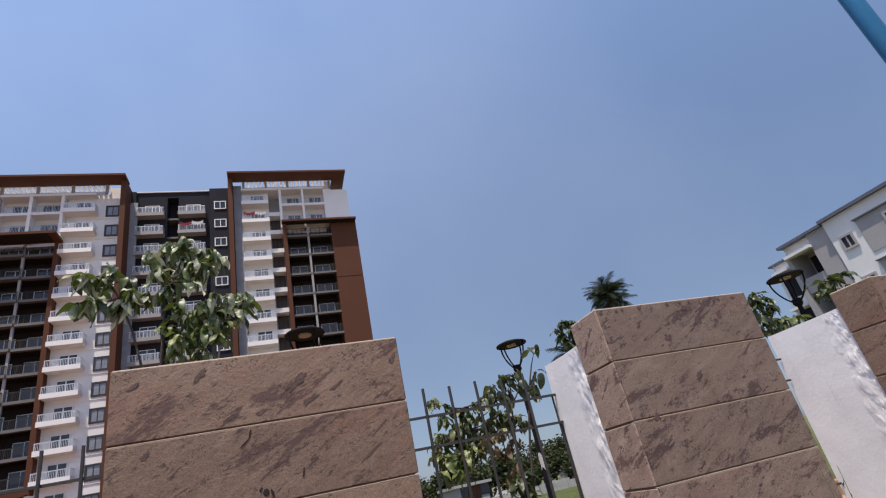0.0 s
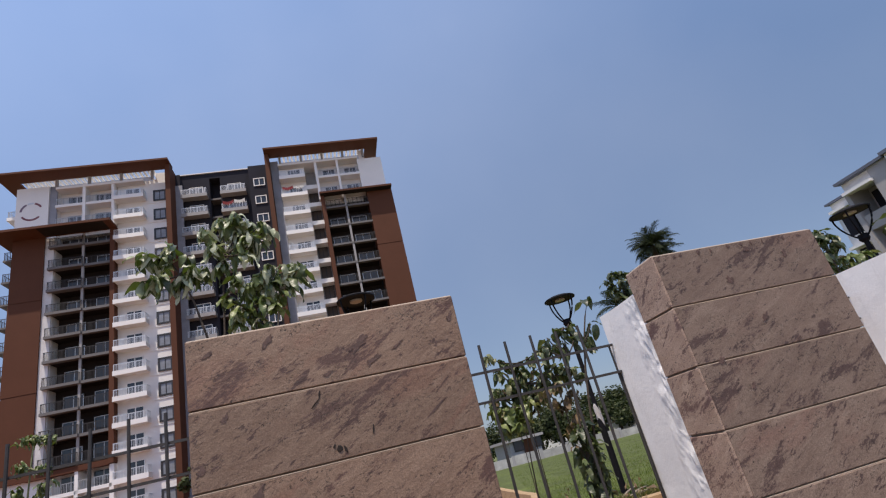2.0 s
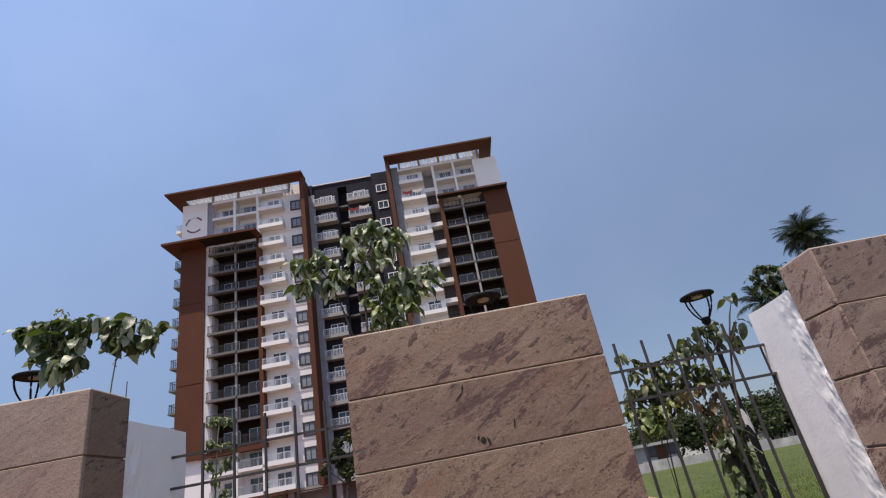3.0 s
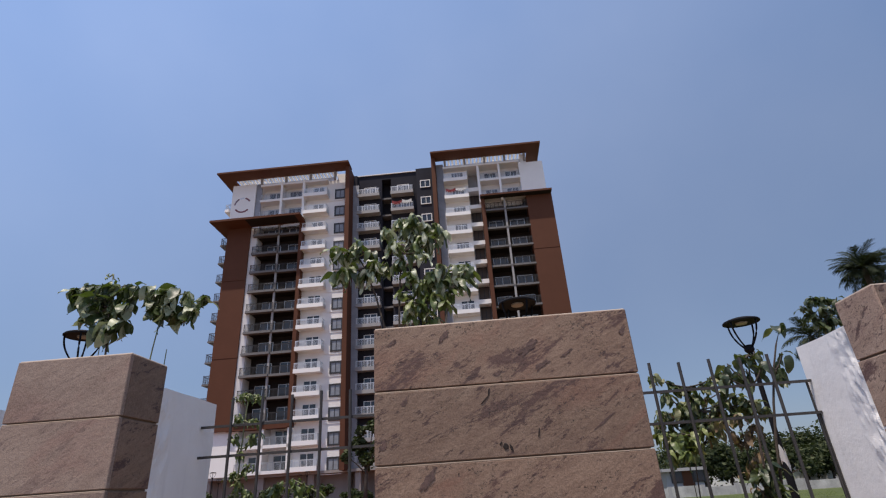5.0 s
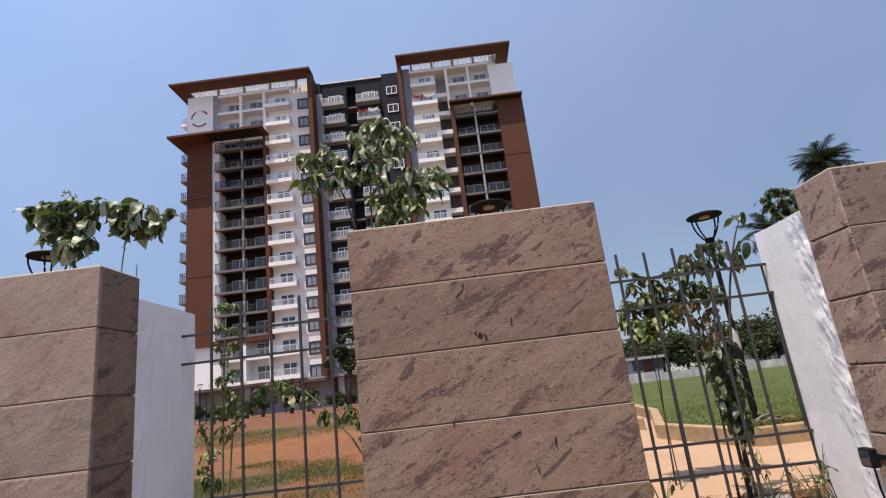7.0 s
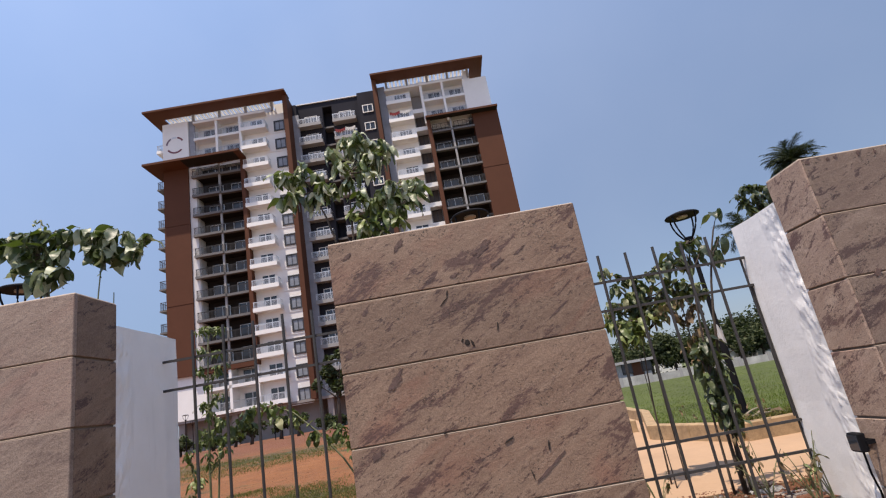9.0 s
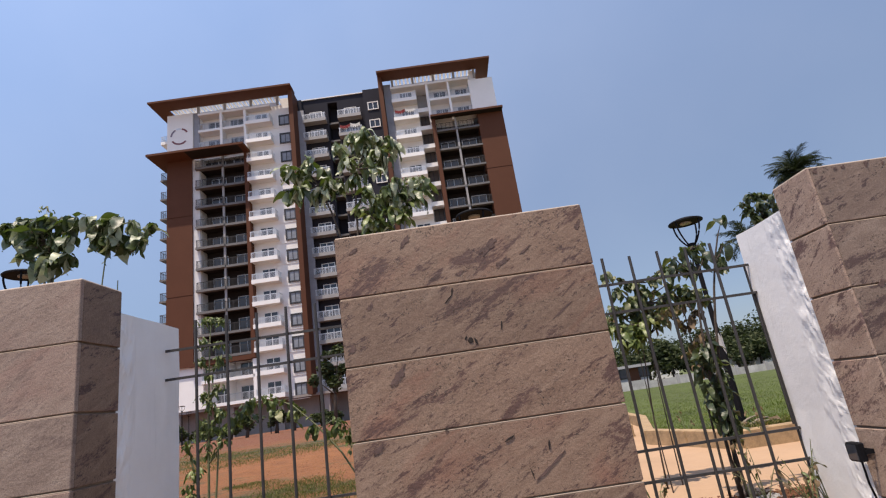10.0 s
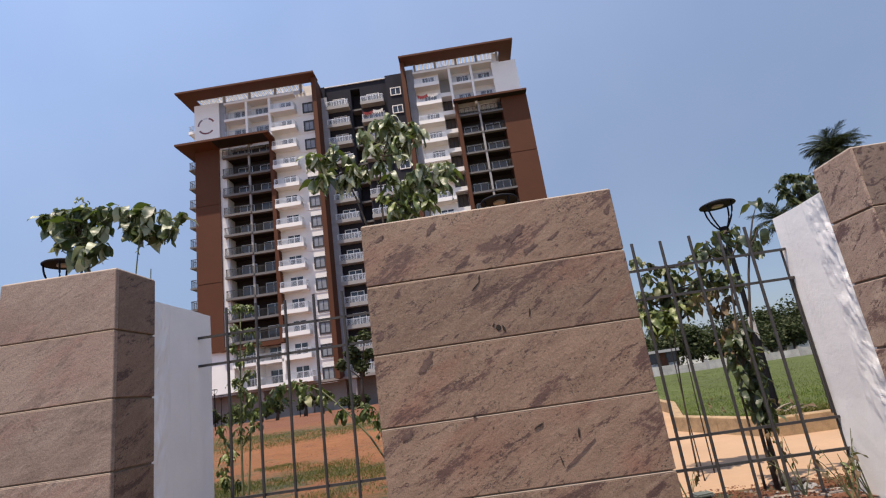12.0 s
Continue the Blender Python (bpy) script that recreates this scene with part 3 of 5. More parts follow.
tb("brown_panel", T_BROWN, [(-39.3, -35.35, 0.0, 0.5, 34.2, 43.85), (-39.3, -35.35, 0.0, 0.5, 21.65, 34.05), (-39.3, -35.35, 0.0, 0.5, 11.2, 21.5), (-39.25, -35.4, 0.06, 0.45, 11.3, 43.8)], "brown rendered panel with shadow joints")
tb("brown_frame", T_BROWN, [(-26.95, -26.35, -0.35, 2.4, 11.2, 44.22), (-35.95, -26.95, -0.2, 1.0, 11.1, 11.75)], "brown frame round the balcony bays")
tb("brown_pylon", T_BROWN, [(-19.15, -18.45, -1.2, 2.6, LOW - 0.2, 53.2)], "brown full-height pylon")
tb("wall", T_DARK, [(-18.75, -13.6, 2.6, 18, LOW, 53.2), (-13.6, -12.0, 4.6, 18, LOW, 53.2), (-12.0, -4.5, 2.6, 18, LOW, 53.2), (-13.6, -12.0, 2.6, 4.6, 52.2, 53.2)], "charcoal recessed wall")
tb("wall", T_DARK, [(-18.75, -17.8, 1.8, 2.6, LOW, 53.0), (-7.4, -4.5, 1.4, 2.6, LOW, 53.0)], "charcoal projecting bay")
tb("grey_strip", T_GREY, [(-18.7, -17.45, 1.5, 1.8, LOW, 50.8), (-3.75, -2.55, 0.3, 1.2, LOW, 52.6)], "grey tiled strip")
tb("parapet", T_WHITE, [(-18.6, -4.5, 2.4, 18, 53.2, 53.34)], "thin white parapet coping")
tb("brown_pylon", T_BROWN, [(-4.45, -3.8, -1.2, 2.6, LOW - 0.2, 53.2)], "brown full-height pylon")
tb("wall", T_WHITE, [(-2.55, 1.45, 0.9, 18, LOW, 52.0), (-3.8, -2.55, 1.2, 18, LOW, 52.2)], "white rendered wall")
# Grey in place of the white beside it, to make the slot look shaded.
tb("wall", T_SLAB, [(1.45, 3.3, 2.3, 18, LOW, 51.0)], "service slot wall with shade put into its grey")
tb("wall", T_WHITE, [(3.3, 10.2, 1.5, 18, 44.0, 51.3), (10.2, 14.2, 0.0, 18, 45.08, 51.2), (3.3, 14.8, 2.4, 18, LOW, 8.2)], "white upper wall")
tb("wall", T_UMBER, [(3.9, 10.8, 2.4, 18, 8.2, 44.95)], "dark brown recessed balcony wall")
tb("brown_panel", T_BROWN, [(10.75, 14.85, 0.0, 2.4, 35.1, 45.0), (10.75, 14.85, 0.0, 2.4, 22.6, 34.95), (10.75, 14.85, 0.0, 2.4, LOW, 22.45), (10.8, 14.8, 0.06, 18, LOW, 44.95)], "brown rendered panel with shadow joints")
tb("brown_frame", T_BROWN, [(3.3, 3.9, -0.35, 2.4, LOW, 44.77)], "brown frame beside the balcony bays")
tb("column", T_WHITE, [(-30.7, -30.3, -0.2, 2.4, 44.3, 52.0), (-26.85, -26.45, -0.2, 2.4, 44.3, 52.0), (-30.7, -30.3, -0.1, 2.4, LOW, 11.1), (-26.9, -26.4, -0.1, 2.4, LOW, 11.1)], "white column between balconies")
tb("column", T_SLAB, [(-30.65, -30.35, 0.0, 0.3, 11.7, 43.9), (6.95, 7.25, 0.0, 0.3, LOW, 44.7)], "grey column between balconies")
tb("column", T_WHITE, [(3.1, 3.5, -0.2, 2.4, 44.3, 52.0), (6.65, 7.0, -0.2, 2.4, 44.3, 52.0)], "white column between balconies")
tb("ceiling_slab", T_WHITE, [(-34.2, -22.5, -0.3, 3, 51.3, 51.65), (-2.6, 10.3, -0.3, 3, 51.3, 51.65)], "white slab over the top balconies")
tb("stilt_wall", T_STILT, [(-39.0, -18.7, 3.0, 18, -1.2, LOW - 0.36), (-18.7, 14.8, 5.0, 18, -1.2, LOW - 0.36)], "grey shaded stilt storey")
tb("stilt_slab", T_STILT, [(-39.0, 14.8, 0.6, 18, LOW - 0.35, LOW)], "grey slab over the stilt storey")
tb("stilt_column", T_STILT, [(u, u + 0.8, 1.0, 1.8, -1.2, LOW - 0.35) for u in (-38.5, -31, -24, -17.5, -11, -4.6, 2, 9, 14)], "grey stilt columns")


def plate(name, label, *bs):
    """A brown plate out of butted slabs, one part."""
    return part(name, boxes(*[(a - TU, b - TU, c, d, e - TV, f - TV) for a, b, c, d, e, f in bs]), T_BROWN, tower, label)


RZ0, RZ1 = 53.28, 53.58
rl = plate("roof", "brown overhanging roof plate", (-41.3, -18.4, -2.4, 0.3, RZ0, RZ1), (-41.3, -39.2, 0.3, 4.5, RZ0, RZ1))
rr = plate("roof", "brown overhanging roof plate", (-4.45, 14.0, -2.4, 0.3, RZ0, RZ1), (11.9, 14.0, 0.3, 4.0, RZ0, RZ1))
bar_mesh = to_mesh("pergola_bar", boxes((-0.16, 0.16, 0, 5.6, 0, 0.3)), T_WHITE)
post_mesh = to_mesh("post", boxes((-0.18, 0.18, 0, 0.3, 0, 1.55)), T_SLAB)
for r, u0, u1, n in ((rl, -38.6, -21.3, 29), (rr, -2.2, 11.4, 22)):
    for i in range(n):
        part("pergola_bar", bar_mesh, None, r, at=(u0 + (u1 - u0) * i / (n - 1) - TU, 0.32, RZ0 - TV))
    for i in range(1 if r is rl else 0, 5):
        part("post", post_mesh, None, r, at=(u0 + (u1 - u0) * i / 4 - TU, 0.0, 51.65 - TV))
    part("parapet_glass", boxes((u0 - TU, u1 - TU, 0.5, 0.56, 51.65 - TV, 52.35 - TV)), T_PALE, r, "pale parapet band")
tb("wall", T_WHITE, [(-21.0, -19.45, 0.9, 4, 52.0, 53.15), (10.6, 11.6, 0.4, 3, 51.2, 53.15)], "white stair head wall")


plate("eave", "brown projecting eave", (-41.1, -26.1, -2.9, 0.0, 43.65, 44.0), (-41.1, -39.3, 0.0, 3.0, 43.65, 44.0))
plate("eave", "brown projecting eave", (3.2, 14.83, -1.2, 0.0, 44.78, 45.08))
# Dark sheets added below the eave plates to imitate their shade.
tb("soffit", T_UMBER, [(3.3, 14.7, -1.1, -0.01, 44.72, 44.775), (-35.2, -27.0, -2.75, -0.36, 43.60, 43.645)], "dark umber sheet imitating shade below the eave")

# an emblem: three arcs of a ring
T_WINE = plain("emblem_wine", (0.17, 0.045, 0.06), 0.6, vary=0.1, scale=2)
T_EMBLEM = plain("emblem_grey", (0.16, 0.11, 0.15), 0.6, vary=0.1, scale=2)
for a0, a1, mat in ((28, 74, T_WINE), (80, 112, T_RAIL), (118, 176, T_EMBLEM), (212, 318, T_WINE)):
    bm = bmesh.new()
    steps = 14
    ring = []
    for i in range(steps + 1):
        a = radians(a0 + (a1 - a0) * i / steps)
        ring.append([bm.verts.new((-37.3 - TU + r * math.cos(a), y, 48.15 - TV + r * math.sin(a))) for r, y in ((1.22, -0.02), (1.5, -0.02), (1.5, 0.02), (1.22, 0.02))])
    for p, q in zip(ring, ring[1:]):
        for k in range(4):
            bm.faces.new((p[k], p[(k + 1) % 4], q[(k + 1) % 4], q[k]))
    part("emblem_arc", bm, mat, tower)


# repeats: balcony, railing, glazed door, window
def railing_lattice(w, d, lip):
    """One welded railing round three sides: a top rail with balusters, every few of them stouter."""
    legs = (((0.06, -0.02), (0.06, -d + 0.07)), ((0.06, -d + 0.07), (w - 0.06, -d + 0.07)), ((w - 0.06, -d + 0.07), (w - 0.06, -0.02)))
    bm = bmesh.new()
    corner = {}

    def vert(p, z):
        key = (round(p[0], 4), round(p[1], 4), z)
        if key not in corner:
            corner[key] = bm.verts.new((p[0], p[1], z))
        return corner[key]

    for p, q in legs:
        length = math.hypot(q[0] - p[0], q[1] - p[1])
        n = max(2, round(length / 0.17))
        stops = [(0.0, False)]
        for i in range(n):
            half = 0.05 if i % max(2, n // 4) == 0 else 0.0235
            mid = length * (i + 0.5) / n
            stops += [(mid - half, True), (mid + half, False)]
        stops.append((length, False))
        at = [((p[0] + (q[0] - p[0]) * t / length, p[1] + (q[1] - p[1]) * t / length), bar) for t, bar in stops]
        for (u, bar), (v, _) in zip(at, at[1:]):
            bm.faces.new((vert(u, 1.40), vert(v, 1.40), vert(v, 1.50), vert(u, 1.50)))
            if bar:
                bm.faces.new((vert(u, lip - 0.01), vert(v, lip - 0.01), vert(v, 1.40), vert(u, 1.40)))
    bmesh.ops.solidify(bm, geom=bm.faces[:], thickness=0.05)
    return bm


def balcony_meshes(w, d, lip, mat, rail):
    """A slab with upturned lip, and a railing of posts, top rail and thin balusters."""
    slab = to_mesh("balcony", boxes((0, w, -d, 0.2, 0, 0.22), (0, w, -d, -d + 0.14, 0.2, lip), (0, 0.14, -d + 0.14, 0, 0.2, lip), (w - 0.14, w, -d + 0.14, 0, 0.2, lip)), mat)
    return slab, to_mesh("railing", railing_lattice(w, d, lip), rail)


def window_meshes(w, h, f, mat, glass=None):
    frame = to_mesh("window", boxes((-f, w + f, -0.10, 0.02, -f, 0), (-f, w + f, -0.10, 0.02, h, h + f), (-f, 0, -0.10, 0.02, 0, h), (w, w + f, -0.10, 0.02, 0, h),
                                    (w / 2 - 0.05, w / 2 + 0.05, -0.06, 0.02, 0, h)), mat)
    pane = to_mesh("pane", boxes((0, w / 2 - 0.05, -0.02, 0.01, 0, h), (w / 2 + 0.05, w, -0.02, 0.01, 0, h)), glass or T_GLASS)
    return frame, pane


def put_window(meshes, u, y, v):
    wdw = part("window", meshes[0], None, tower, at=(u - TU, y, v - TV))
    part("pane", meshes[1], None, wdw)
    return wdw


def put_balcony(meshes, u, y, v):
    b = part("balcony", meshes[0], None, tower, at=(u - TU, y, v - TV))
    part("railing", meshes[1], None, b)
    return b


WHITE_BALC = balcony_meshes(4.05, 1.55, 0.62, T_WHITE, T_RAIL)
WIDE_BALC = balcony_meshes(3.75, 0.5, 0.42, T_WHITE, T_RAIL)
DARK_BALC = balcony_meshes(3.85, 0.45, 0.36, T_SLABDK, T_RAILDK)
DARK_BALC_R = balcony_meshes(3.4, 0.45, 0.30, T_SLABDK, T_RAILDK)
WHITE_BALC_R = balcony_meshes(3.3, 0.5, 0.42, T_WHITE, T_RAIL)
GREY_BALC = balcony_meshes(3.9, 1.3, 0.55, T_SLAB, T_RAIL)
SIDE_BALC = balcony_meshes(1.9, 2.2, 0.25, T_SLABDK, T_RAILLT)
END_BALC = balcony_meshes(4.35, 0.75, 0.36, T_SLABDK, T_RAILDK)
SIDE_WHITE = balcony_meshes(1.9, 2.2, 0.5, T_WHITE, T_RAIL)
DOOR = window_meshes(1.9, 2.0, 0.09, T_WHITE)
DOORBIG = window_meshes(2.2, 2.15, 0.09, T_RAIL)
WIN = window_meshes(1.35, 1.4, 0.24, T_FRAME, T_GLASSLT)
SQWIN = window_meshes(1.5, 1.2, 0.13, T_WHITE)
SLOTWIN = window_meshes(1.4, 1.9, 0.06, T_FRAME, plain("brown_louvre", (0.085, 0.065, 0.055), 0.7, vary=0.2, scale=3))

for n in range(1, FLOORS + 1):
    z = level(n)
    upper = n <= 2
    bottom = n >= 13
    # two-bay loggias of the first wing
    for u, du in ((-34.25, 1.1), (-30.4, 0.9)):
        if u < -34 and not (upper or bottom):
            put_balcony(END_BALC, u - 0.5, 0.4, z)
        else:
            put_balcony(WIDE_BALC if upper or bottom else DARK_BALC, u, 0.4, z)
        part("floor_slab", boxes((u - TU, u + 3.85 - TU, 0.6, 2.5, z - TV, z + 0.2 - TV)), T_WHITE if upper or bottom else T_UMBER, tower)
        put_window(DOORBIG, u + du, 1.46 if upper else 2.36, z + 0.25)
    # white projecting balconies and windows beside them
    put_balcony(WHITE_BALC, -26.45, 0.9, z)
    put_window(DOOR, -25.2, 0.86, z + 0.3)
    put_window(WIN, -21.2, 0.86, z + 0.05)
    tb("string_course", T_WHITE, [(-22.5, -19.4, 0.82, 0.95, z - 0.55, z - 0.48)])
    # recessed middle
    put_balcony(GREY_BALC, -17.75, 2.6, z + 0.05)
    put_balcony(GREY_BALC, -11.9, 2.6, z + 0.05)
    put_window(DOOR, -16.6, 2.55, z + 0.35)
    put_window(DOOR, -10.8, 2.55, z + 0.35)
    put_window(SQWIN, -6.6, 1.36, z + 0.85)
    tb("link_slab", T_SLABDK, [(-13.6, -12.0, 3.0, 4.6, z + 0.05, z + 0.35)])
    # second wing
    put_balcony(WHITE_BALC, -2.6, 0.9, z + 0.25)
    put_window(DOOR, -1.2, 0.86, z + 0.6)
    if n > 1:
        tb("spandrel", T_WHITE, [(1.45, 3.3, 0.6, 2.3, z + 1.9, z + 2.6)], "pale band across the service slot")
        put_window(SLOTWIN, 1.7, 2.25, z - 0.1)
    for u, du in ((3.5, 0.9), (7.0, 0.9)):
        m = (WHITE_BALC_R if upper else DARK_BALC_R)
        zz = z if upper else z + 0.85
        put_balcony(m, u + (0 if upper else 0.4), 0.4, zz)
        part("floor_slab", boxes((u - TU, u + 3.5 - TU, 0.6, 2.5, zz - TV, zz + 0.2 - TV)), T_WHITE if upper else T_UMBER, tower)
        put_window(DOORBIG if not upper else DOOR, u + du, 1.46 if upper else 2.36, zz + 0.25)
    # balconies that look round the far corner
    put_balcony(SIDE_WHITE if upper else SIDE_BALC, -41.1, 3.6, z - 0.35)
# washing on two balconies
for u, y, z, cloth in ((-11.6, 1.22, level(2) + 1.0, CLOTHRED), (-9.9, 1.20, level(2) + 1.1, T_WHITE), (-2.3, -0.72, level(2) + 1.15, CLOTHRED), (-0.6, -0.74, level(2) + 1.2, T_WHITE)):
    bm = bmesh.new()
    cols = []
    for i in range(17):
        x = i / 16 * 1.6
        drop = 0.55 + 0.12 * math.sin(i * 1.7)
        sag = 0.25 * math.sin(math.pi * i / 16)
        cols.append([bm.verts.new((u + x - TU, y - 0.02 * math.sin(i * 2.1) - 0.02 * k, z + 0.95 - sag - drop * k / 3 - TV)) for k in range(4)])
    for p, q in zip(cols, cols[1:]):
        for k in range(3):
            bm.faces.new((p[k], q[k], q[k + 1], p[k + 1]))
    bmesh.ops.solidify(bm, geom=bm.faces[:], thickness=0.02)
    part("washing", bm, cloth, tower, "red and white washing on the balcony rail")

# ---------------------------------------------------------------- lawn, path, kerb
def polygon_prism(name, pts, z0, z1, mat, cuts=0):
    bm = bmesh.new()
    lo = [bm.verts.new((x, y, z0)) for x, y in pts]
    hi = [bm.verts.new((x, y, z1)) for x, y in pts]
    bm.faces.new(lo[::-1])
    bm.faces.new(hi)
    for i in range(len(pts)):
        j = (i + 1) % len(pts)
        bm.faces.new((lo[i], lo[j], hi[j], hi[i]))
    return part(name, bm, mat)


tagged(polygon_prism("path", [(0.9, 3.75), (14, 3.75), (14, 24), (1.4, 24)], 0.40, 0.506, PATHMAT),
       "sandy beige footpath behind the fence", "path", kind="structure")
LAWN = [(3.12, 5.46), (14.0, 5.30), (17.0, 25.0), (5.2, 25.0), (3.40, 8.9), (2.73, 6.75)]
lawn = tagged(polygon_prism("lawn_bed", [(3.19, 5.52), (13.95, 5.36), (16.9, 24.95), (5.28, 24.9), (3.48, 8.9), (2.82, 6.75)], 0.42, 0.615, LAWNSOIL), "raised lawn bed of short green grass", "lawn", kind="structure")


def kerb_run(a, b, root, size=0.62):
    """Kerb blocks laid end to end with narrow joints."""
    a, b = Vector((*a, 0)), Vector((*b, 0))
    n = max(1, round((b - a).length / size))
    step = (b - a).length / n
    key = to_mesh("kerb_block", soft_box(0.004, step - 0.004, -0.06, 0.06, 0.40, 0.665, 0.008), KERBMAT)
    turn = Matrix.Rotation(math.atan2(b.y - a.y, b.x - a.x), 4, "Z")
    for i in range(n):
        p = a.lerp(b, i / n)
        part("kerb_block", key, None, root, at=Matrix.Translation(p + Vector((0, 0, random.uniform(-0.004, 0.004)))) @ turn)


kerb = thing("lawn_kerb", (0, 0, 0), "ochre painted concrete kerb round the lawn", "kerb", kind="structure")
for i, j in ((0, 1), (0, 5), (5, 4), (4, 3)):
    kerb_run(LAWN[i], LAWN[j], kerb)
kerb2 = thing("path_kerb", (0, 0, 0), "ochre painted concrete kerb across the far path", "kerb", kind="structure")
kerb_run((2.15, 7.98), (2.88, 7.80), kerb2)


def blades(name, count, spot, height, mat, label, seed=3):
    """Many grass blades in one mesh; spot() gives a foot on the ground."""
    rng = random.Random(seed)
    verts, faces = [], []
    for _ in range(count):
        x, y, z = spot(rng)
        h, a, w = height * rng.uniform(0.5, 1.25), rng.uniform(0, math.tau), height * 0.13
        lx, ly = rng.uniform(-1.3, 1.3) * h, rng.uniform(-1.3, 1.3) * h
        c, s = math.cos(a) * w, math.sin(a) * w
        k = len(verts)
        verts += [(x - c, y - s, z - 0.01), (x + c, y + s, z - 0.01), (x + c * 0.6 + lx * 0.4, y + s * 0.6 + ly * 0.4, z + h * 0.6), (x - c * 0.6 + lx * 0.4, y - s * 0.6 + ly * 0.4, z + h * 0.6), (x + lx, y + ly, z + h)]
        faces += [(k, k + 1, k + 2, k + 3), (k + 3, k + 2, k + 4)]
    me = bpy.data.meshes.new(name)
    me.from_pydata(verts, [], faces)
    me.materials.append(mat)
    return tagged(new(name, me), label, "grass", kind="stuff")


def lawn_spot(r):
    while True:
        y = 5.56 + 18 * r.random() ** 2.0
        left = 3.22 - (y - 5.46) * 0.29 if y < 6.75 else 2.86 + (y - 6.75) * 0.26
        x = left + r.random() * (0.8 + (y - 5.2) * 1.3)
        if x < 13 and noise.noise(Vector((x * 1.3, y * 0.9, 2))) > -0.35 + r.uniform(-0.3, 0.3):
            return x, y, 0.615


blades("lawn_grass", 60000, lawn_spot, 0.022, GRASS, "short green lawn grass")

blades("lawn_weeds", 1500, lawn_spot, 0.032, VERGE, "paler dry tufts in the lawn", 4)


def kerb_side_spot(r):
    x = 3.15 + 3.5 * r.random()
    return x, 5.55 + 0.25 * r.random() ** 2, 0.615


bm = bmesh.new()
strip = []
for i in range(61):
    x = 3.18 + 4.0 * i / 60
    edge = 0.20 + 0.07 * noise.noise(Vector((x * 4, 3, 0)))
    strip.append([bm.verts.new((x, 5.52 + edge * k / 4, 0.612 + (0.052 + 0.014 * noise.noise(Vector((x * 14, k, 0)))) * (1 - abs(k - 2) / 2))) for k in range(5)])
for p, q in zip(strip, strip[1:]):
    for k in range(4):
        bm.faces.new((p[k], q[k], q[k + 1], p[k + 1]))
tagged(part("lawn_edge_soil", bm, REDSOIL, smooth=True), "bare red soil strip along the kerb", "soil", kind="structure")
blades("kerb_grass", 2600, kerb_side_spot, 0.09, VERGE, "taller uncut grass along the kerb", 8)


def verge_spot(r):
    while True:
        x, y = r.uniform(-5.5, 0.6), 3.6 + 5.4 * r.random()
        if noise.noise(Vector((x * 0.9, y * 0.9, 4))) > -0.2 + abs(y - 6.2) * 0.22 + r.uniform(-0.3, 0.3):
            return x, y, ground_z(x, y)


def far_verge_spot(r):
    while True:
        x, y = r.uniform(-17, -2), r.uniform(13, 21)
        if noise.noise(Vector((x * 0.25, y * 0.3, 8))) > -0.02 + abs(y - 16.5) * 0.08 + r.uniform(-0.35, 0.35):
            return x, y, ground_z(x, y)


blades("verge_grass", 26000, verge_spot, 0.034, VERGE, "uneven weedy grass on red earth", 5)
blades("bank_grass", 15000, far_verge_spot, 0.05, VERGE, "thin weeds on the red earth bank", 6)


def clods(name, count, spot, size, mat, label, seed):
    """Broken lumps of earth as one mesh."""
    rng = random.Random(seed)
    verts, faces = [], []
    for _ in range(count):
        x, y, z = spot(rng)
        r = size * rng.uniform(0.4, 1.3)
        k = len(verts)
        verts += [(x + r * rng.uniform(0.6, 1.2) * math.cos(a), y + r * rng.uniform(0.6, 1.2) * math.sin(a), z - r * 0.2) for a in (0, 1.26, 2.51, 3.77, 5.03)]
        verts += [(x + r * 0.6 * math.cos(a), y + r * 0.6 * math.sin(a), z + r * rng.uniform(0.3, 0.6)) for a in (0.5, 2.6, 4.7)]
        faces += [(k, k + 1, k + 5), (k + 1, k + 2, k + 6, k + 5), (k + 2, k + 3, k + 6), (k + 3, k + 4, k + 7, k + 6), (k + 4, k, k + 5, k + 7), (k + 5, k + 6, k + 7)]
    me = bpy.data.meshes.new(name)
    me.from_pydata(verts, [], faces)
    me.materials.append(mat)
    return tagged(new(name, me), label, "soil", kind="stuff")


def bank_spot(r):
    y = 5.5 + 30 * r.random() ** 1.6
    x = r.uniform(-3.0 - y * 0.65, 1.0)
    return x, y, ground_z(x, y)


clods("earth_clods", 3200, bank_spot, 0.015, REDSOIL, "broken clods of red earth", 9)
clods("fence_rubble", 1800, lambda r: (r.uniform(-1.0, 2.3), r.uniform(3.10, 3.34), 0.545), 0.010, REDSOIL, "red rubble along the foot of the fence", 10)


clods("path_rubble", 2200, lambda r: (r.uniform(0.95, 2.9), 3.36 + 0.5 * r.random() ** 1.6, 0.505), 0.010, REDSOIL, "red soil and rubble beside the path", 11)


clods("cement_rubble", 40, lambda r: (r.uniform(1.2, 2.27), 3.20 + 0.45 * r.random(), 0.552), 0.012, CONCRETE, "broken cement lumps at the fence foot", 12)
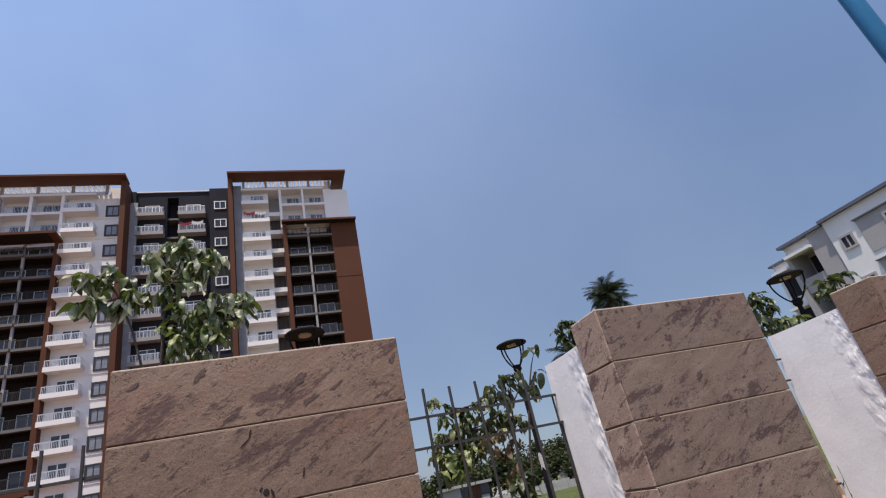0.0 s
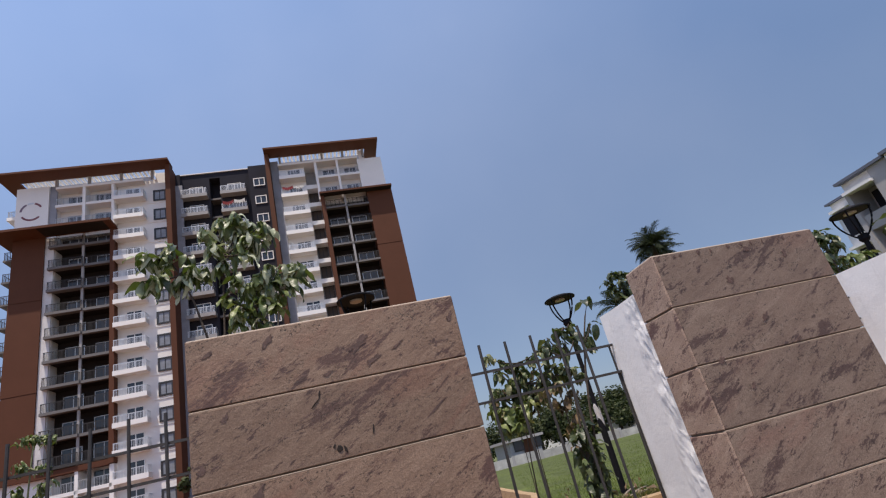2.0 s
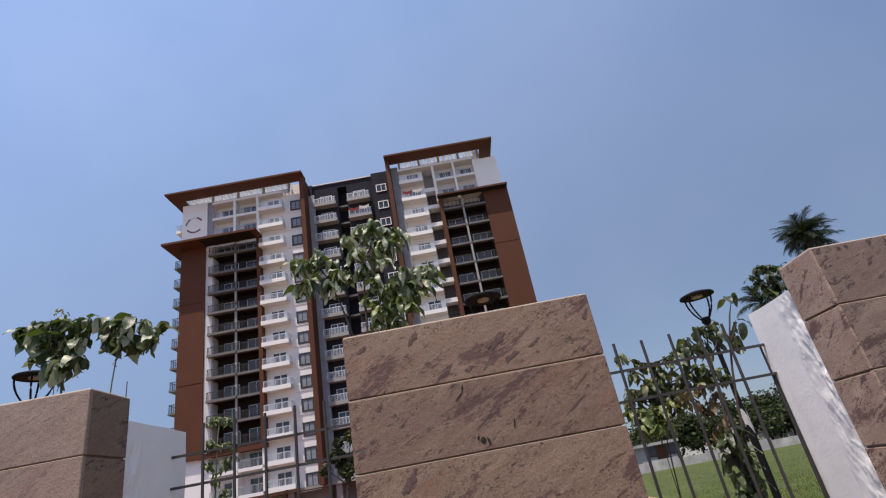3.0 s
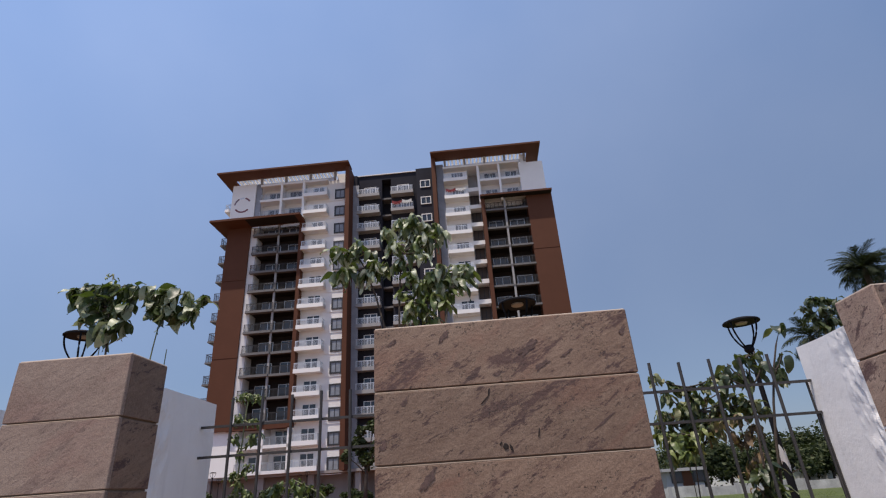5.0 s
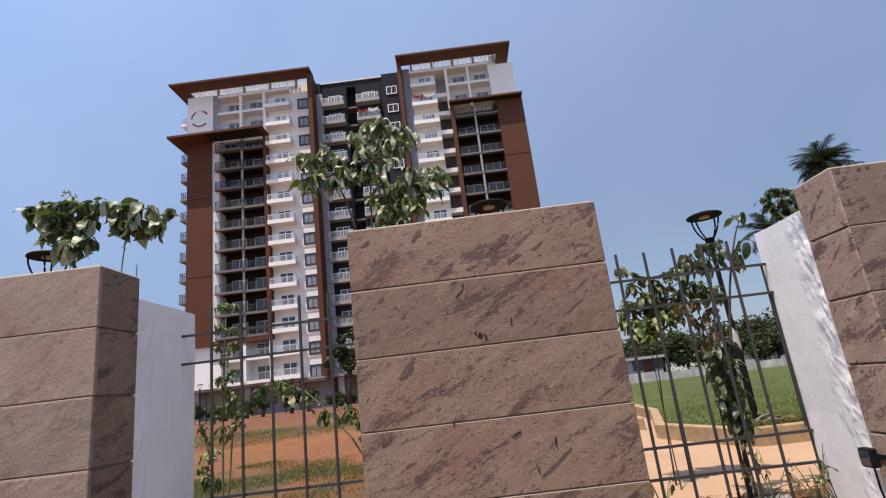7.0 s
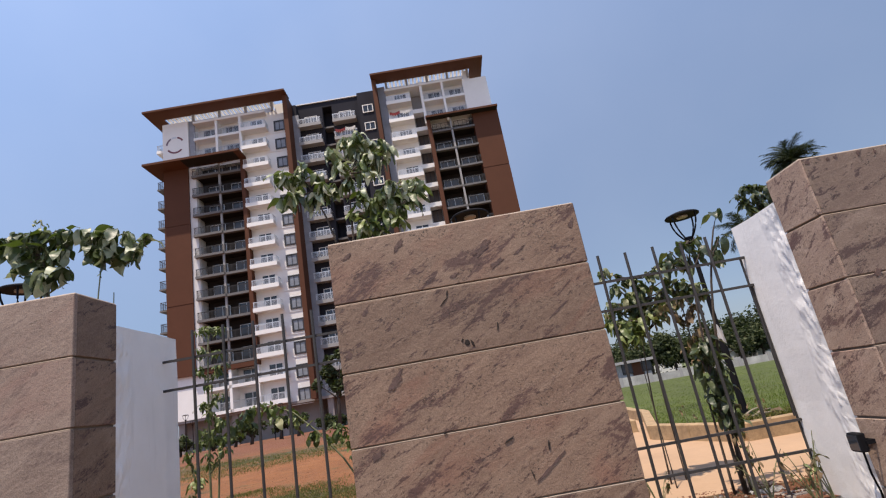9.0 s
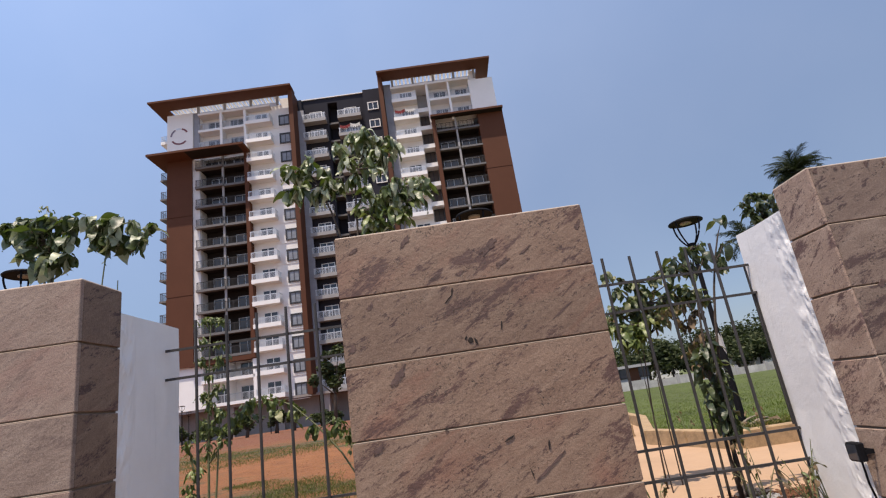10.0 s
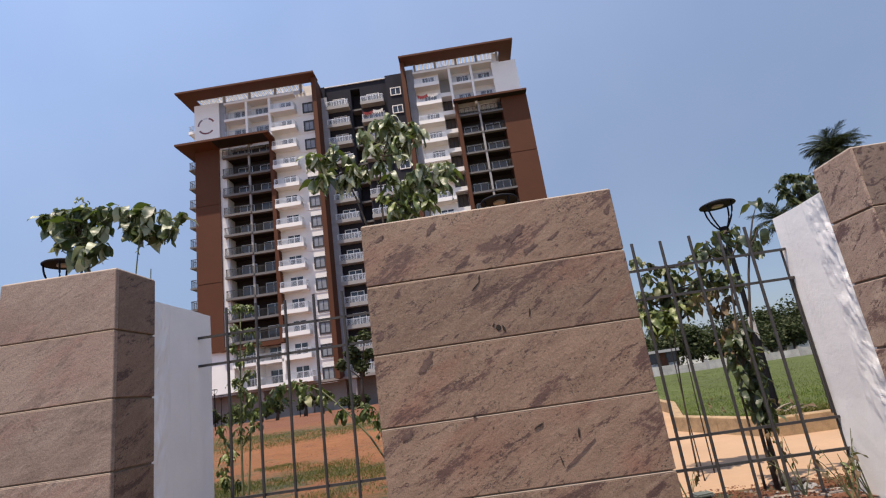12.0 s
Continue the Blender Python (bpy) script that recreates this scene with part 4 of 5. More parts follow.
# loose red soil between the fence and the path
bm = bmesh.new()
soil = []
for i in range(81):
    x = 0.92 + 2.0 * i / 80
    far_y = 3.66 + 0.10 * noise.noise(Vector((x * 3, 1, 0))) + 0.05 * noise.noise(Vector((x * 11, 2, 0)))
    row = []
    for k in range(9):
        y = 3.10 + (far_y - 3.10) * k / 8
        row.append(bm.verts.new((x, y, (0.548 if k < 3 else 0.535 - 0.005 * k) + 0.012 * noise.noise(Vector((x * 9, y * 9, 0))) - (0.03 if k == 8 else 0))))
    soil.append(row)
for p, q in zip(soil, soil[1:]):
    for k in range(8):
        bm.faces.new((p[k], q[k], q[k + 1], p[k + 1]))
tagged(part("soil_bed", bm, REDSOIL, smooth=True), "loose dark red soil along the fence foot", "soil", kind="structure")


# ---------------------------------------------------------------- leaves and saplings
def leaf_mesh(length, width, droop, fold, wave, mat, seed):
    """A rounded, pointed leaf with a folded midrib that bends down towards its tip."""
    n = 9
    bm = bmesh.new()
    rows = []
    for i in range(n + 1):
        t = i / n
        w = width * math.sin(math.pi * min(1.0, 0.04 + 0.96 * t) ** 0.82) ** 0.78 * (1 - 0.22 * t) + 0.0012
        a = droop * t
        yy, zz = length * math.sin(a) / max(droop, 1e-3), -length * (1 - math.cos(a)) / max(droop, 1e-3)
        r = wave * math.sin(seed + 9 * t)
        rows.append([bm.verts.new((s * w, yy, zz + fold * abs(s) * w - 0.35 * fold * w * s * s + r * s)) for s in (-1, -0.5, 0, 0.5, 1)])
    for p, q in zip(rows, rows[1:]):
        for k in range(4):
            bm.faces.new((p[k], p[k + 1], q[k + 1], q[k]))
    return to_mesh("leaf", bm, mat, True)


def leaf_set(mat, size, wide=1.0):
    return [leaf_mesh(size * a, size * b * wide, d, f, size * 0.055, mat, i) for i, (a, b, d, f) in enumerate(((1.0, 0.20, 0.9, 0.3), (0.85, 0.20, 1.3, 0.2), (1.1, 0.19, 0.6, 0.35), (0.6, 0.14, 1.0, 0.3), (0.95, 0.22, 1.6, 0.2), (0.72, 0.17, 1.8, 0.25)))]


DARKLEAVES = leaf_set(LEAFDARK, 0.17)
DRYLEAVES, YOUNG = leaf_set(LEAFDRY, 0.15), leaf_set(LEAFYOUNG, 0.10, 0.85)
BROAD = leaf_set(LEAFBROAD, 0.195, 1.3)
FULL = leaf_set(LEAF, 0.165, 0.80)
FRESH = leaf_set(LEAFYOUNG, 0.135, 0.95)
SMALL = leaf_set(LEAFDULL, 0.105, 1.3)


def put_leaf(root, p, yaw, pitch, meshes, rng, scale=1.0):
    m = Matrix.Translation(p) @ Euler((radians(pitch), radians(rng.uniform(-25, 25)), radians(yaw))).to_matrix().to_4x4() @ Matrix.Scale(scale * rng.uniform(0.75, 1.2), 4)
    part("leaf", rng.choice(meshes), None, root, at=m)


def whorl(root, p, rng, meshes, n=7, pitch=(-35, 20), scale=1.0):
    """Leaves that hang round the end of a twig."""
    a0 = rng.uniform(0, 360)
    for i in range(n):
        put_leaf(root, p + Vector((rng.uniform(-1, 1), rng.uniform(-1, 1), rng.uniform(-1, 0.4))) * 0.03, a0 + 360 * i / n + rng.uniform(-25, 25), rng.uniform(-40, 5) if i % 3 == 0 else rng.uniform(*pitch), meshes, rng, scale)


def twig(a, b, r0, r1, sag=0.0, n=5):
    pts = [a.lerp(b, i / n) + Vector((0, 0, -sag * math.sin(math.pi * i / n))) for i in range(n + 1)]
    return pts, [r0 + (r1 - r0) * i / n for i in range(n + 1)]


def sapling(at, label, stems, meshes, seed, per=7, bark=BARK, scale=1.0, side=0, pitch=(-35, 20), thick=0.016):
    """Thin stems from one foot; each names its bend, its tip and the twig ends with leaves on it."""
    rng = random.Random(seed)
    foot = Vector(at)
    root = thing("sapling", foot, label, "sapling")
    for bend, tip, ends in stems:
        bend, tip = Vector(bend) - foot, Vector(tip) - foot
        bm = bmesh.new()
        pts = []
        for i in range(9):
            t = i / 8
            pts.append((1 - t) ** 2 * Vector((0, 0, -0.02)) + 2 * t * (1 - t) * bend + t * t * tip)
        tube(bm, pts, [thick * (1 - 0.65 * i / 8) for i in range(9)], 7)
        part("trunk", bm, bark, root, smooth=True)
        whorl(root, tip, rng, meshes, per, pitch, scale)
        for e in ends:
            e = Vector(e) - foot
            start = min(pts[3:], key=lambda q: (q - e).length + abs(q.z - e.z + 0.12))
            bm = bmesh.new()
            tube(bm, *twig(start, e, 0.007, 0.0035, 0.02), 6)
            part("twig", bm, bark, root, smooth=True)
            whorl(root, e, rng, meshes, per, pitch, scale)
            for _ in range(side):
                q = start.lerp(e, rng.uniform(0.35, 0.95))
                put_leaf(root, q, rng.uniform(0, 360), rng.uniform(*pitch), meshes, rng, scale)
    return root


# behind the broad pier
sapling((0.02, 4.0, ground_z(0, 4)), "leafy sapling with drooping green leaves behind the pier", [
    ((-0.10, 4.0, 2.3), (0.03, 4.0, 3.48), [(-0.12, 3.95, 3.38), (-0.02, 4.04, 3.50), (0.12, 3.96, 3.49), (0.19, 4.02, 3.44), (0.29, 4.0, 3.40), (0.34, 4.02, 3.36), (-0.05, 3.94, 3.26), (0.07, 4.05, 3.28), (0.20, 3.96, 3.30), (0.26, 4.04, 3.28), (0.16, 3.95, 3.16), (0.00, 4.0, 3.10), (0.08, 3.94, 2.98), (0.05, 4.02, 3.40), (0.12, 4.0, 3.36)]),
    ((0.02, 4.02, 2.6), (-0.40, 4.0, 3.26), [(-0.53, 3.98, 3.26), (-0.47, 4.04, 3.22), (-0.35, 3.95, 3.29), (-0.25, 4.02, 3.22), (-0.51, 4.0, 3.06), (-0.45, 3.96, 3.06), (-0.20, 3.95, 3.10), (-0.33, 4.03, 3.04), (-0.26, 4.0, 3.06), (-0.14, 4.02, 3.10)])],
    FULL, 11, per=10, side=4, scale=0.95, pitch=(-88, -35), thick=0.014)
sapling((0.20, 4.05, ground_z(0.2, 4)), "pale-barked sapling with fresh yellow-green leaves behind the pier", [
    ((0.22, 4.0, 2.3), (0.42, 3.98, 3.02), [(0.30, 3.97, 3.02), (0.50, 4.03, 3.04), (0.54, 3.98, 2.98), (0.38, 4.02, 2.96), (0.46, 3.98, 2.90), (0.28, 3.96, 2.90)])],
    FULL, 33, per=9, side=4, bark=PALEBARK, scale=0.95, pitch=(-88, -30), thick=0.013)
sapling((0.10, 3.98, ground_z(0.1, 4)), "low bushy sapling with fresh yellow-green leaves behind the pier", [
    ((0.12, 3.98, 2.2), (0.22, 3.98, 2.92), [(0.26, 3.95, 2.98), (0.16, 4.0, 2.84), (0.28, 4.02, 2.86), (0.38, 3.98, 2.80), (0.34, 3.95, 2.72), (0.08, 3.96, 2.74), (0.17, 4.0, 2.70), (0.00, 3.98, 2.82), (0.24, 3.96, 2.78), (0.12, 3.94, 2.90), (0.05, 4.0, 2.66), (0.22, 4.0, 2.62)])],
    FRESH + FULL[:2], 34, per=10, side=4, scale=0.85, pitch=(-80, -10), thick=0.010)
# behind the slim pier
sapling((-2.25, 4.0, ground_z(-2, 4)), "sapling with broad drooping dark leaves behind the slim pier", [
    ((-2.28, 4.0, 2.4), (-2.45, 4.0, 3.12), [(-2.72, 4.0, 3.12), (-2.60, 3.95, 3.12), (-2.53, 4.06, 3.15), (-2.40, 3.98, 3.12), (-2.30, 4.02, 3.12), (-2.22, 3.98, 3.09), (-2.64, 4.03, 3.02), (-2.50, 3.94, 3.00), (-2.36, 4.0, 2.98), (-2.24, 3.97, 2.94), (-2.58, 3.98, 2.88), (-2.48, 4.0, 2.78), (-2.36, 3.96, 2.78), (-2.26, 4.02, 2.80), (-2.42, 4.03, 2.86)])],
    BROAD, 12, per=9, side=2, scale=0.88, pitch=(-88, -50), thick=0.014)
sapling((-2.02, 4.0, ground_z(-2, 4)), "slender sapling with a flat crown of broad dark leaves", [
    ((-2.04, 4.0, 2.2), (-1.93, 4.0, 3.00), [(-2.08, 3.97, 3.06), (-1.97, 4.03, 3.05), (-1.85, 3.98, 3.04), (-1.75, 4.0, 3.00), (-1.64, 4.02, 2.96), (-2.03, 4.0, 2.92), (-1.92, 3.96, 2.88), (-1.80, 4.03, 2.88), (-1.70, 3.98, 2.84)])],
    BROAD, 35, per=8, side=2, bark=STEM, scale=0.9, pitch=(-88, -50), thick=0.010)
sapling((-2.36, 4.0, ground_z(-2.3, 4)), "thin upright shoot with a few young leaves", [
    ((-2.40, 4.0, 2.2), (-2.44, 4.0, 3.22), [(-2.50, 4.0, 3.22), (-2.41, 4.0, 3.17)])],
    YOUNG, 23, per=2, bark=STEM, scale=0.6, pitch=(-60, 20), thick=0.006)
sapling((-1.86, 4.0, ground_z(-1.86, 4)), "bare pointed shoot beside the slim pier", [
    ((-1.87, 4.0, 1.6), (-1.86, 4.0, 2.53), [])],
    YOUNG, 36, per=0, bark=STEM, thick=0.010)
# slim one at the end of the first fence
sapling((-1.15, 3.9, ground_z(-1, 4)), "slender young sapling with small bright leaves at the fence", [
    ((-1.16, 3.9, 1.4), (-1.12, 3.9, 2.12), [(-1.03, 3.9, 2.10), (-1.19, 3.92, 2.12), (-1.06, 3.9, 1.94), (-1.18, 3.88, 1.97), (-1.06, 3.92, 1.84), (-1.19, 3.9, 1.84), (-1.14, 3.9, 1.72), (-1.07, 3.88, 1.64), (-1.19, 3.92, 1.60), (-1.13, 3.9, 1.53), (-1.07, 3.9, 1.48), (-1.18, 3.9, 1.43), (-1.08, 3.92, 1.37), (-1.20, 3.88, 1.35), (-1.05, 3.9, 1.30), (-1.16, 3.9, 1.27)]),
    ((-1.10, 3.92, 1.0), (-1.08, 3.92, 1.45), [(-1.12, 3.92, 1.38), (-1.02, 3.9, 1.36)]),
    ((-1.22, 3.95, 0.9), (-1.27, 3.95, 1.10), [(-1.31, 3.95, 1.02), (-1.23, 3.9, 1.12), (-1.28, 3.92, 0.96), (-1.31, 3.95, 1.30), (-1.20, 3.95, 0.92)])],
    YOUNG, 13, per=13, side=8, bark=STEM, scale=0.64, pitch=(-80, 0), thick=0.010)
# arching shoot
rng_arc = random.Random(21)
arch = thing("arching_shoot", (-0.05, 4.1, ground_z(-0.1, 4.1)), "thin arching shoot with bright green leaves", "plant")
knots = [Vector((0, 0, -0.02)), Vector((-0.10, 0, 0.30)), Vector((-0.26, 0, 0.58)), Vector((-0.42, 0, 0.78)), Vector((-0.58, 0, 0.94)), Vector((-0.76, 0, 1.03)), Vector((-0.90, 0, 1.01)), Vector((-1.02, 0, 0.94))]
arc = [knots[i].lerp(knots[i + 1], k / 3) for i in range(7) for k in range(3)] + [knots[-1]]
bm = bmesh.new()
tube(bm, arc, [0.008 * (1 - 0.6 * i / 21) for i in range(22)], 6)
part("stem", bm, STEM, arch, smooth=True)
side_shoot = [Vector((-0.40, 0, 0.76)), Vector((-0.30, -0.02, 0.80)), Vector((-0.20, -0.03, 0.74)), Vector((-0.16, -0.03, 0.66))]
bm = bmesh.new()
tube(bm, side_shoot, [0.005, 0.004, 0.003, 0.002], 6)
part("twig", bm, STEM, arch, smooth=True)
for i, q in enumerate(arc[9:] + side_shoot[1:] * 2):
    for _ in range(8):
        put_leaf(arch, q + Vector((rng_arc.uniform(-0.05, 0.05), rng_arc.uniform(-0.05, 0.05), rng_arc.uniform(-0.07, 0.03))), rng_arc.uniform(0, 360), rng_arc.uniform(-85, -10), SMALL if i % 4 == 0 else YOUNG, rng_arc, 0.85)
# behind the second fence: a tall green one and half-dried ones
sapling((2.12, 3.62, 0.51), "tall sapling with glossy dark leaves behind the fence", [
    ((2.08, 3.6, 1.3), (2.24, 3.6, 2.06), [(2.19, 3.58, 2.06), (2.11, 3.62, 2.02), (2.29, 3.6, 2.08), (2.30, 3.58, 2.00), (2.05, 3.6, 1.96), (2.22, 3.63, 1.98), (2.15, 3.6, 1.95)]),
    ((2.20, 3.6, 1.75), (2.50, 3.6, 2.24), [(2.45, 3.6, 2.06), (2.37, 3.58, 1.95)])],
    DARKLEAVES, 14, per=4, side=1, bark=BARK, scale=0.72, pitch=(-88, -45), thick=0.012)
sapling((2.15, 3.60, 0.51), "stem wrapped in heavy hanging dark leaves behind the fence", [
    ((2.14, 3.6, 0.9), (2.13, 3.6, 1.42), [(2.13 + 0.04 * math.sin(k * 2.1) + 0.05 * (k % 3 == 0), 3.58 + 0.03 * (k % 2), 0.92 + 0.034 * k) for k in range(16)])],
    DARKLEAVES, 72, per=8, side=1, bark=BARK, scale=0.66, pitch=(-90, -62), thick=0.010)
sapling((2.08, 3.68, 0.51), "half-dried sapling with brown curled leaves", [
    ((2.10, 3.7, 1.0), (2.12, 3.7, 1.72), [(2.13, 3.68, 1.46), (2.10, 3.7, 1.40), (2.17, 3.7, 1.50), (2.06, 3.7, 1.60), (2.15, 3.68, 1.62), (2.02, 3.7, 1.70), (2.19, 3.7, 1.40), (2.12, 3.68, 1.30), (2.20, 3.7, 1.66)])],
    DRYLEAVES, 15, per=9, side=4, pitch=(-90, -60), scale=0.55, thick=0.009)
sapling((1.92, 4.25, ground_z(1.9, 4.2)), "bushy sapling with drooping green and yellowing leaves", [
    ((1.94, 4.25, 1.3), (2.05, 4.2, 1.98), [(1.82, 4.2, 2.08), (1.88, 4.2, 1.95), (1.98, 4.22, 1.99), (2.08, 4.2, 1.92), (2.20, 4.2, 2.00), (2.30, 4.2, 2.07), (2.37, 4.18, 1.90), (2.48, 4.2, 1.86), (2.52, 4.2, 1.80), (1.83, 4.2, 1.80), (1.96, 4.18, 1.84), (2.11, 4.22, 1.82), (2.20, 4.2, 1.75), (2.32, 4.2, 1.78), (2.42, 4.2, 1.83), (1.78, 4.22, 1.70), (2.04, 4.2, 1.74)])],
    SMALL, 16, per=14, side=5, pitch=(-88, -25), scale=0.85, thick=0.007)
sapling((1.90, 4.1, ground_z(1.9, 4.1)), "low sapling with fresh yellow-green leaves", [
    ((1.90, 4.15, 1.1), (1.92, 4.15, 1.66), [(1.85, 4.15, 1.62), (1.98, 4.15, 1.62), (1.80, 4.18, 1.56), (2.04, 4.15, 1.68), (1.92, 4.12, 1.56), (1.78, 4.15, 1.68)])],
    YOUNG, 17, per=9, side=4, scale=1.15, pitch=(-88, -30), thick=0.005)
rng_b = random.Random(61)
sapling((2.05, 4.3, ground_z(1.95, 4.3)), "dense bush of small dull green and brown leaves behind the fence", [
    ((2.05, 4.3, 1.3), (2.08, 4.3, 1.88), [(rng_b.uniform(1.80, 2.34), rng_b.uniform(4.25, 4.4), rng_b.uniform(1.62, 1.96)) for _ in range(26)])],
    SMALL + DRYLEAVES[:1], 62, per=9, side=3, pitch=(-88, -20), scale=0.8, thick=0.005)
# trees past the walls
sapling((3.75, 5.4, 0.615), "bushy dark-leaved tree top beyond the white wall", [
    ((3.7, 5.0, 1.8), (3.70, 5.0, 2.80), [(3.55, 5.0, 2.74), (3.62, 4.97, 2.80), (3.74, 5.0, 2.80), (3.84, 5.0, 2.78), (3.58, 5.0, 2.66), (3.68, 4.96, 2.70), (3.78, 5.0, 2.70), (3.62, 5.0, 2.60), (3.73, 4.98, 2.60), (3.92, 5.05, 2.70), (3.86, 5.0, 2.62), (3.68, 5.0, 2.54)])],
    DARKLEAVES, 18, per=12, side=4, scale=0.62, pitch=(-85, 0))
sapling((5.2, 4.0, 0.5), "dark leafy shrub behind the white wall", [
    ((5.2, 4.0, 1.4), (5.22, 4.0, 2.56), [(5.28, 4.0, 2.50), (5.18, 4.0, 2.46), (5.29, 3.97, 2.40), (5.12, 4.0, 2.52), (5.34, 4.0, 2.46), (5.05, 4.0, 2.40), (5.22, 4.02, 2.36)])],
    DARKLEAVES, 19, per=10, side=3, scale=0.75, pitch=(-85, 0))
sapling((5.45, 4.1, 0.5), "bright green shrub behind the white wall", [
    ((5.45, 4.1, 1.4), (5.44, 4.1, 2.30), [(5.30, 4.1, 2.28), (5.56, 4.1, 2.30), (5.66, 4.1, 2.28), (5.38, 4.1, 2.20), (5.50, 4.1, 2.22), (5.20, 4.1, 2.22), (5.76, 4.1, 2.30)])],
    FRESH, 25, per=10, side=3, scale=0.9, pitch=(-70, 10))
sapling((6.0, 4.0, 0.5), "dark shrub showing over the far pier", [
    ((6.0, 4.0, 1.6), (6.35, 4.0, 2.62), [(6.2, 4.0, 2.6), (6.5, 4.0, 2.66), (6.1, 4.0, 2.5), (6.4, 4.0, 2.5), (6.6, 4.0, 2.52)])],
    DARKLEAVES, 20, per=8, side=2)
# dry weeds at the foot of the second fence
rng_w = random.Random(31)
for wx, wy in ((2.22, 3.12), (2.06, 3.38), (1.55, 3.42), (3.2, 2.36), (3.62, 2.7), (3.30, 5.40), (3.95, 5.5), (2.98, 6.3), (4.5, 5.6), (2.62, 3.44), (2.84, 3.40), (2.27, 3.05), (2.20, 3.04), (2.10, 3.30)):
    weed = thing("dry_weed", (wx, wy, 0.615 if wy > 5 else 0.545 if wy > 3 else 0.0), "thin dry weed stalks with yellowed leaves", "weed")
    for _ in range(4):
        tip = Vector((rng_w.uniform(-0.14, 0.14), rng_w.uniform(-0.05, 0.05), rng_w.uniform(0.12, 0.34) if wy > 3 else rng_w.uniform(0.9, 1.25)))
        bm = bmesh.new()
        tube(bm, *twig(Vector((0, 0, -0.01)), tip, 0.004, 0.0015, -0.03), 5)
        part("stalk", bm, STEM, weed)
        for k in range(4):
            put_leaf(weed, tip * rng_w.uniform(0.5, 1), rng_w.uniform(0, 360), rng_w.uniform(-70, 10), DRYLEAVES if k % 2 else YOUNG, rng_w, 0.36)


# litter
branch = thing("dry_branch", (3.46, 5.70, 0.655), "dry grey-brown branch heap lying at the kerb", "branch")
for k, (a, b) in enumerate((((-0.16, 0.02, 0.01), (0.20, -0.02, 0.03)), ((-0.10, -0.03, 0.02), (0.14, 0.06, 0.06)), ((-0.02, 0.05, 0.01), (0.24, 0.0, 0.015)), ((-0.18, 0.0, 0.03), (0.02, 0.03, 0.09)))):
    bm = bmesh.new()
    tube(bm, *twig(Vector(a), Vector(b), 0.012, 0.005, -0.015), 6)
    part("stick", bm, PALEBARK, branch, smooth=True)
for _ in range(12):
    put_leaf(branch, Vector((rng_w.uniform(-0.16, 0.2), rng_w.uniform(-0.04, 0.05), rng_w.uniform(0.02, 0.06))), rng_w.uniform(0, 360), rng_w.uniform(-20, 15), DRYLEAVES, rng_w, 0.75)
bm = soft_box(-0.06, 0.06, -0.045, 0.045, 0.0, 0.022, 0.008, 2)
tagged(part("paving_offcut", bm, plain("grey_green_slab", (0.10, 0.115, 0.10), 0.8, vary=0.3, scale=12), at=pose(1.72, 3.70, 0.507, 0, 0, 12)), "small grey-green paving offcut on the soil", "slab")
bm = bmesh.new()
cols = [[bm.verts.new((-0.13 + 0.26 * i / 12, -0.07 + 0.14 * j / 7, 0.02 + 0.030 * noise.noise(Vector((i * 0.6, j * 0.7, 3))) + 0.012 * noise.noise(Vector((i * 1.7, j * 1.9, 5))))) for j in range(8)] for i in range(13)]
for p, q in zip(cols, cols[1:]):
    for j in range(7):
        bm.faces.new((p[j], q[j], q[j + 1], p[j + 1]))
bmesh.ops.solidify(bm, geom=bm.faces[:], thickness=0.006)
tagged(part("torn_sack", bm, plain("grey_sack", (0.42, 0.41, 0.40), 0.8, vary=0.3, scale=14, relief=0.4), at=pose(2.17, 3.45, 0.535, 0, 0, 8) @ Matrix.Scale(0.7, 4)), "crumpled torn grey sack on the soil", "sack")

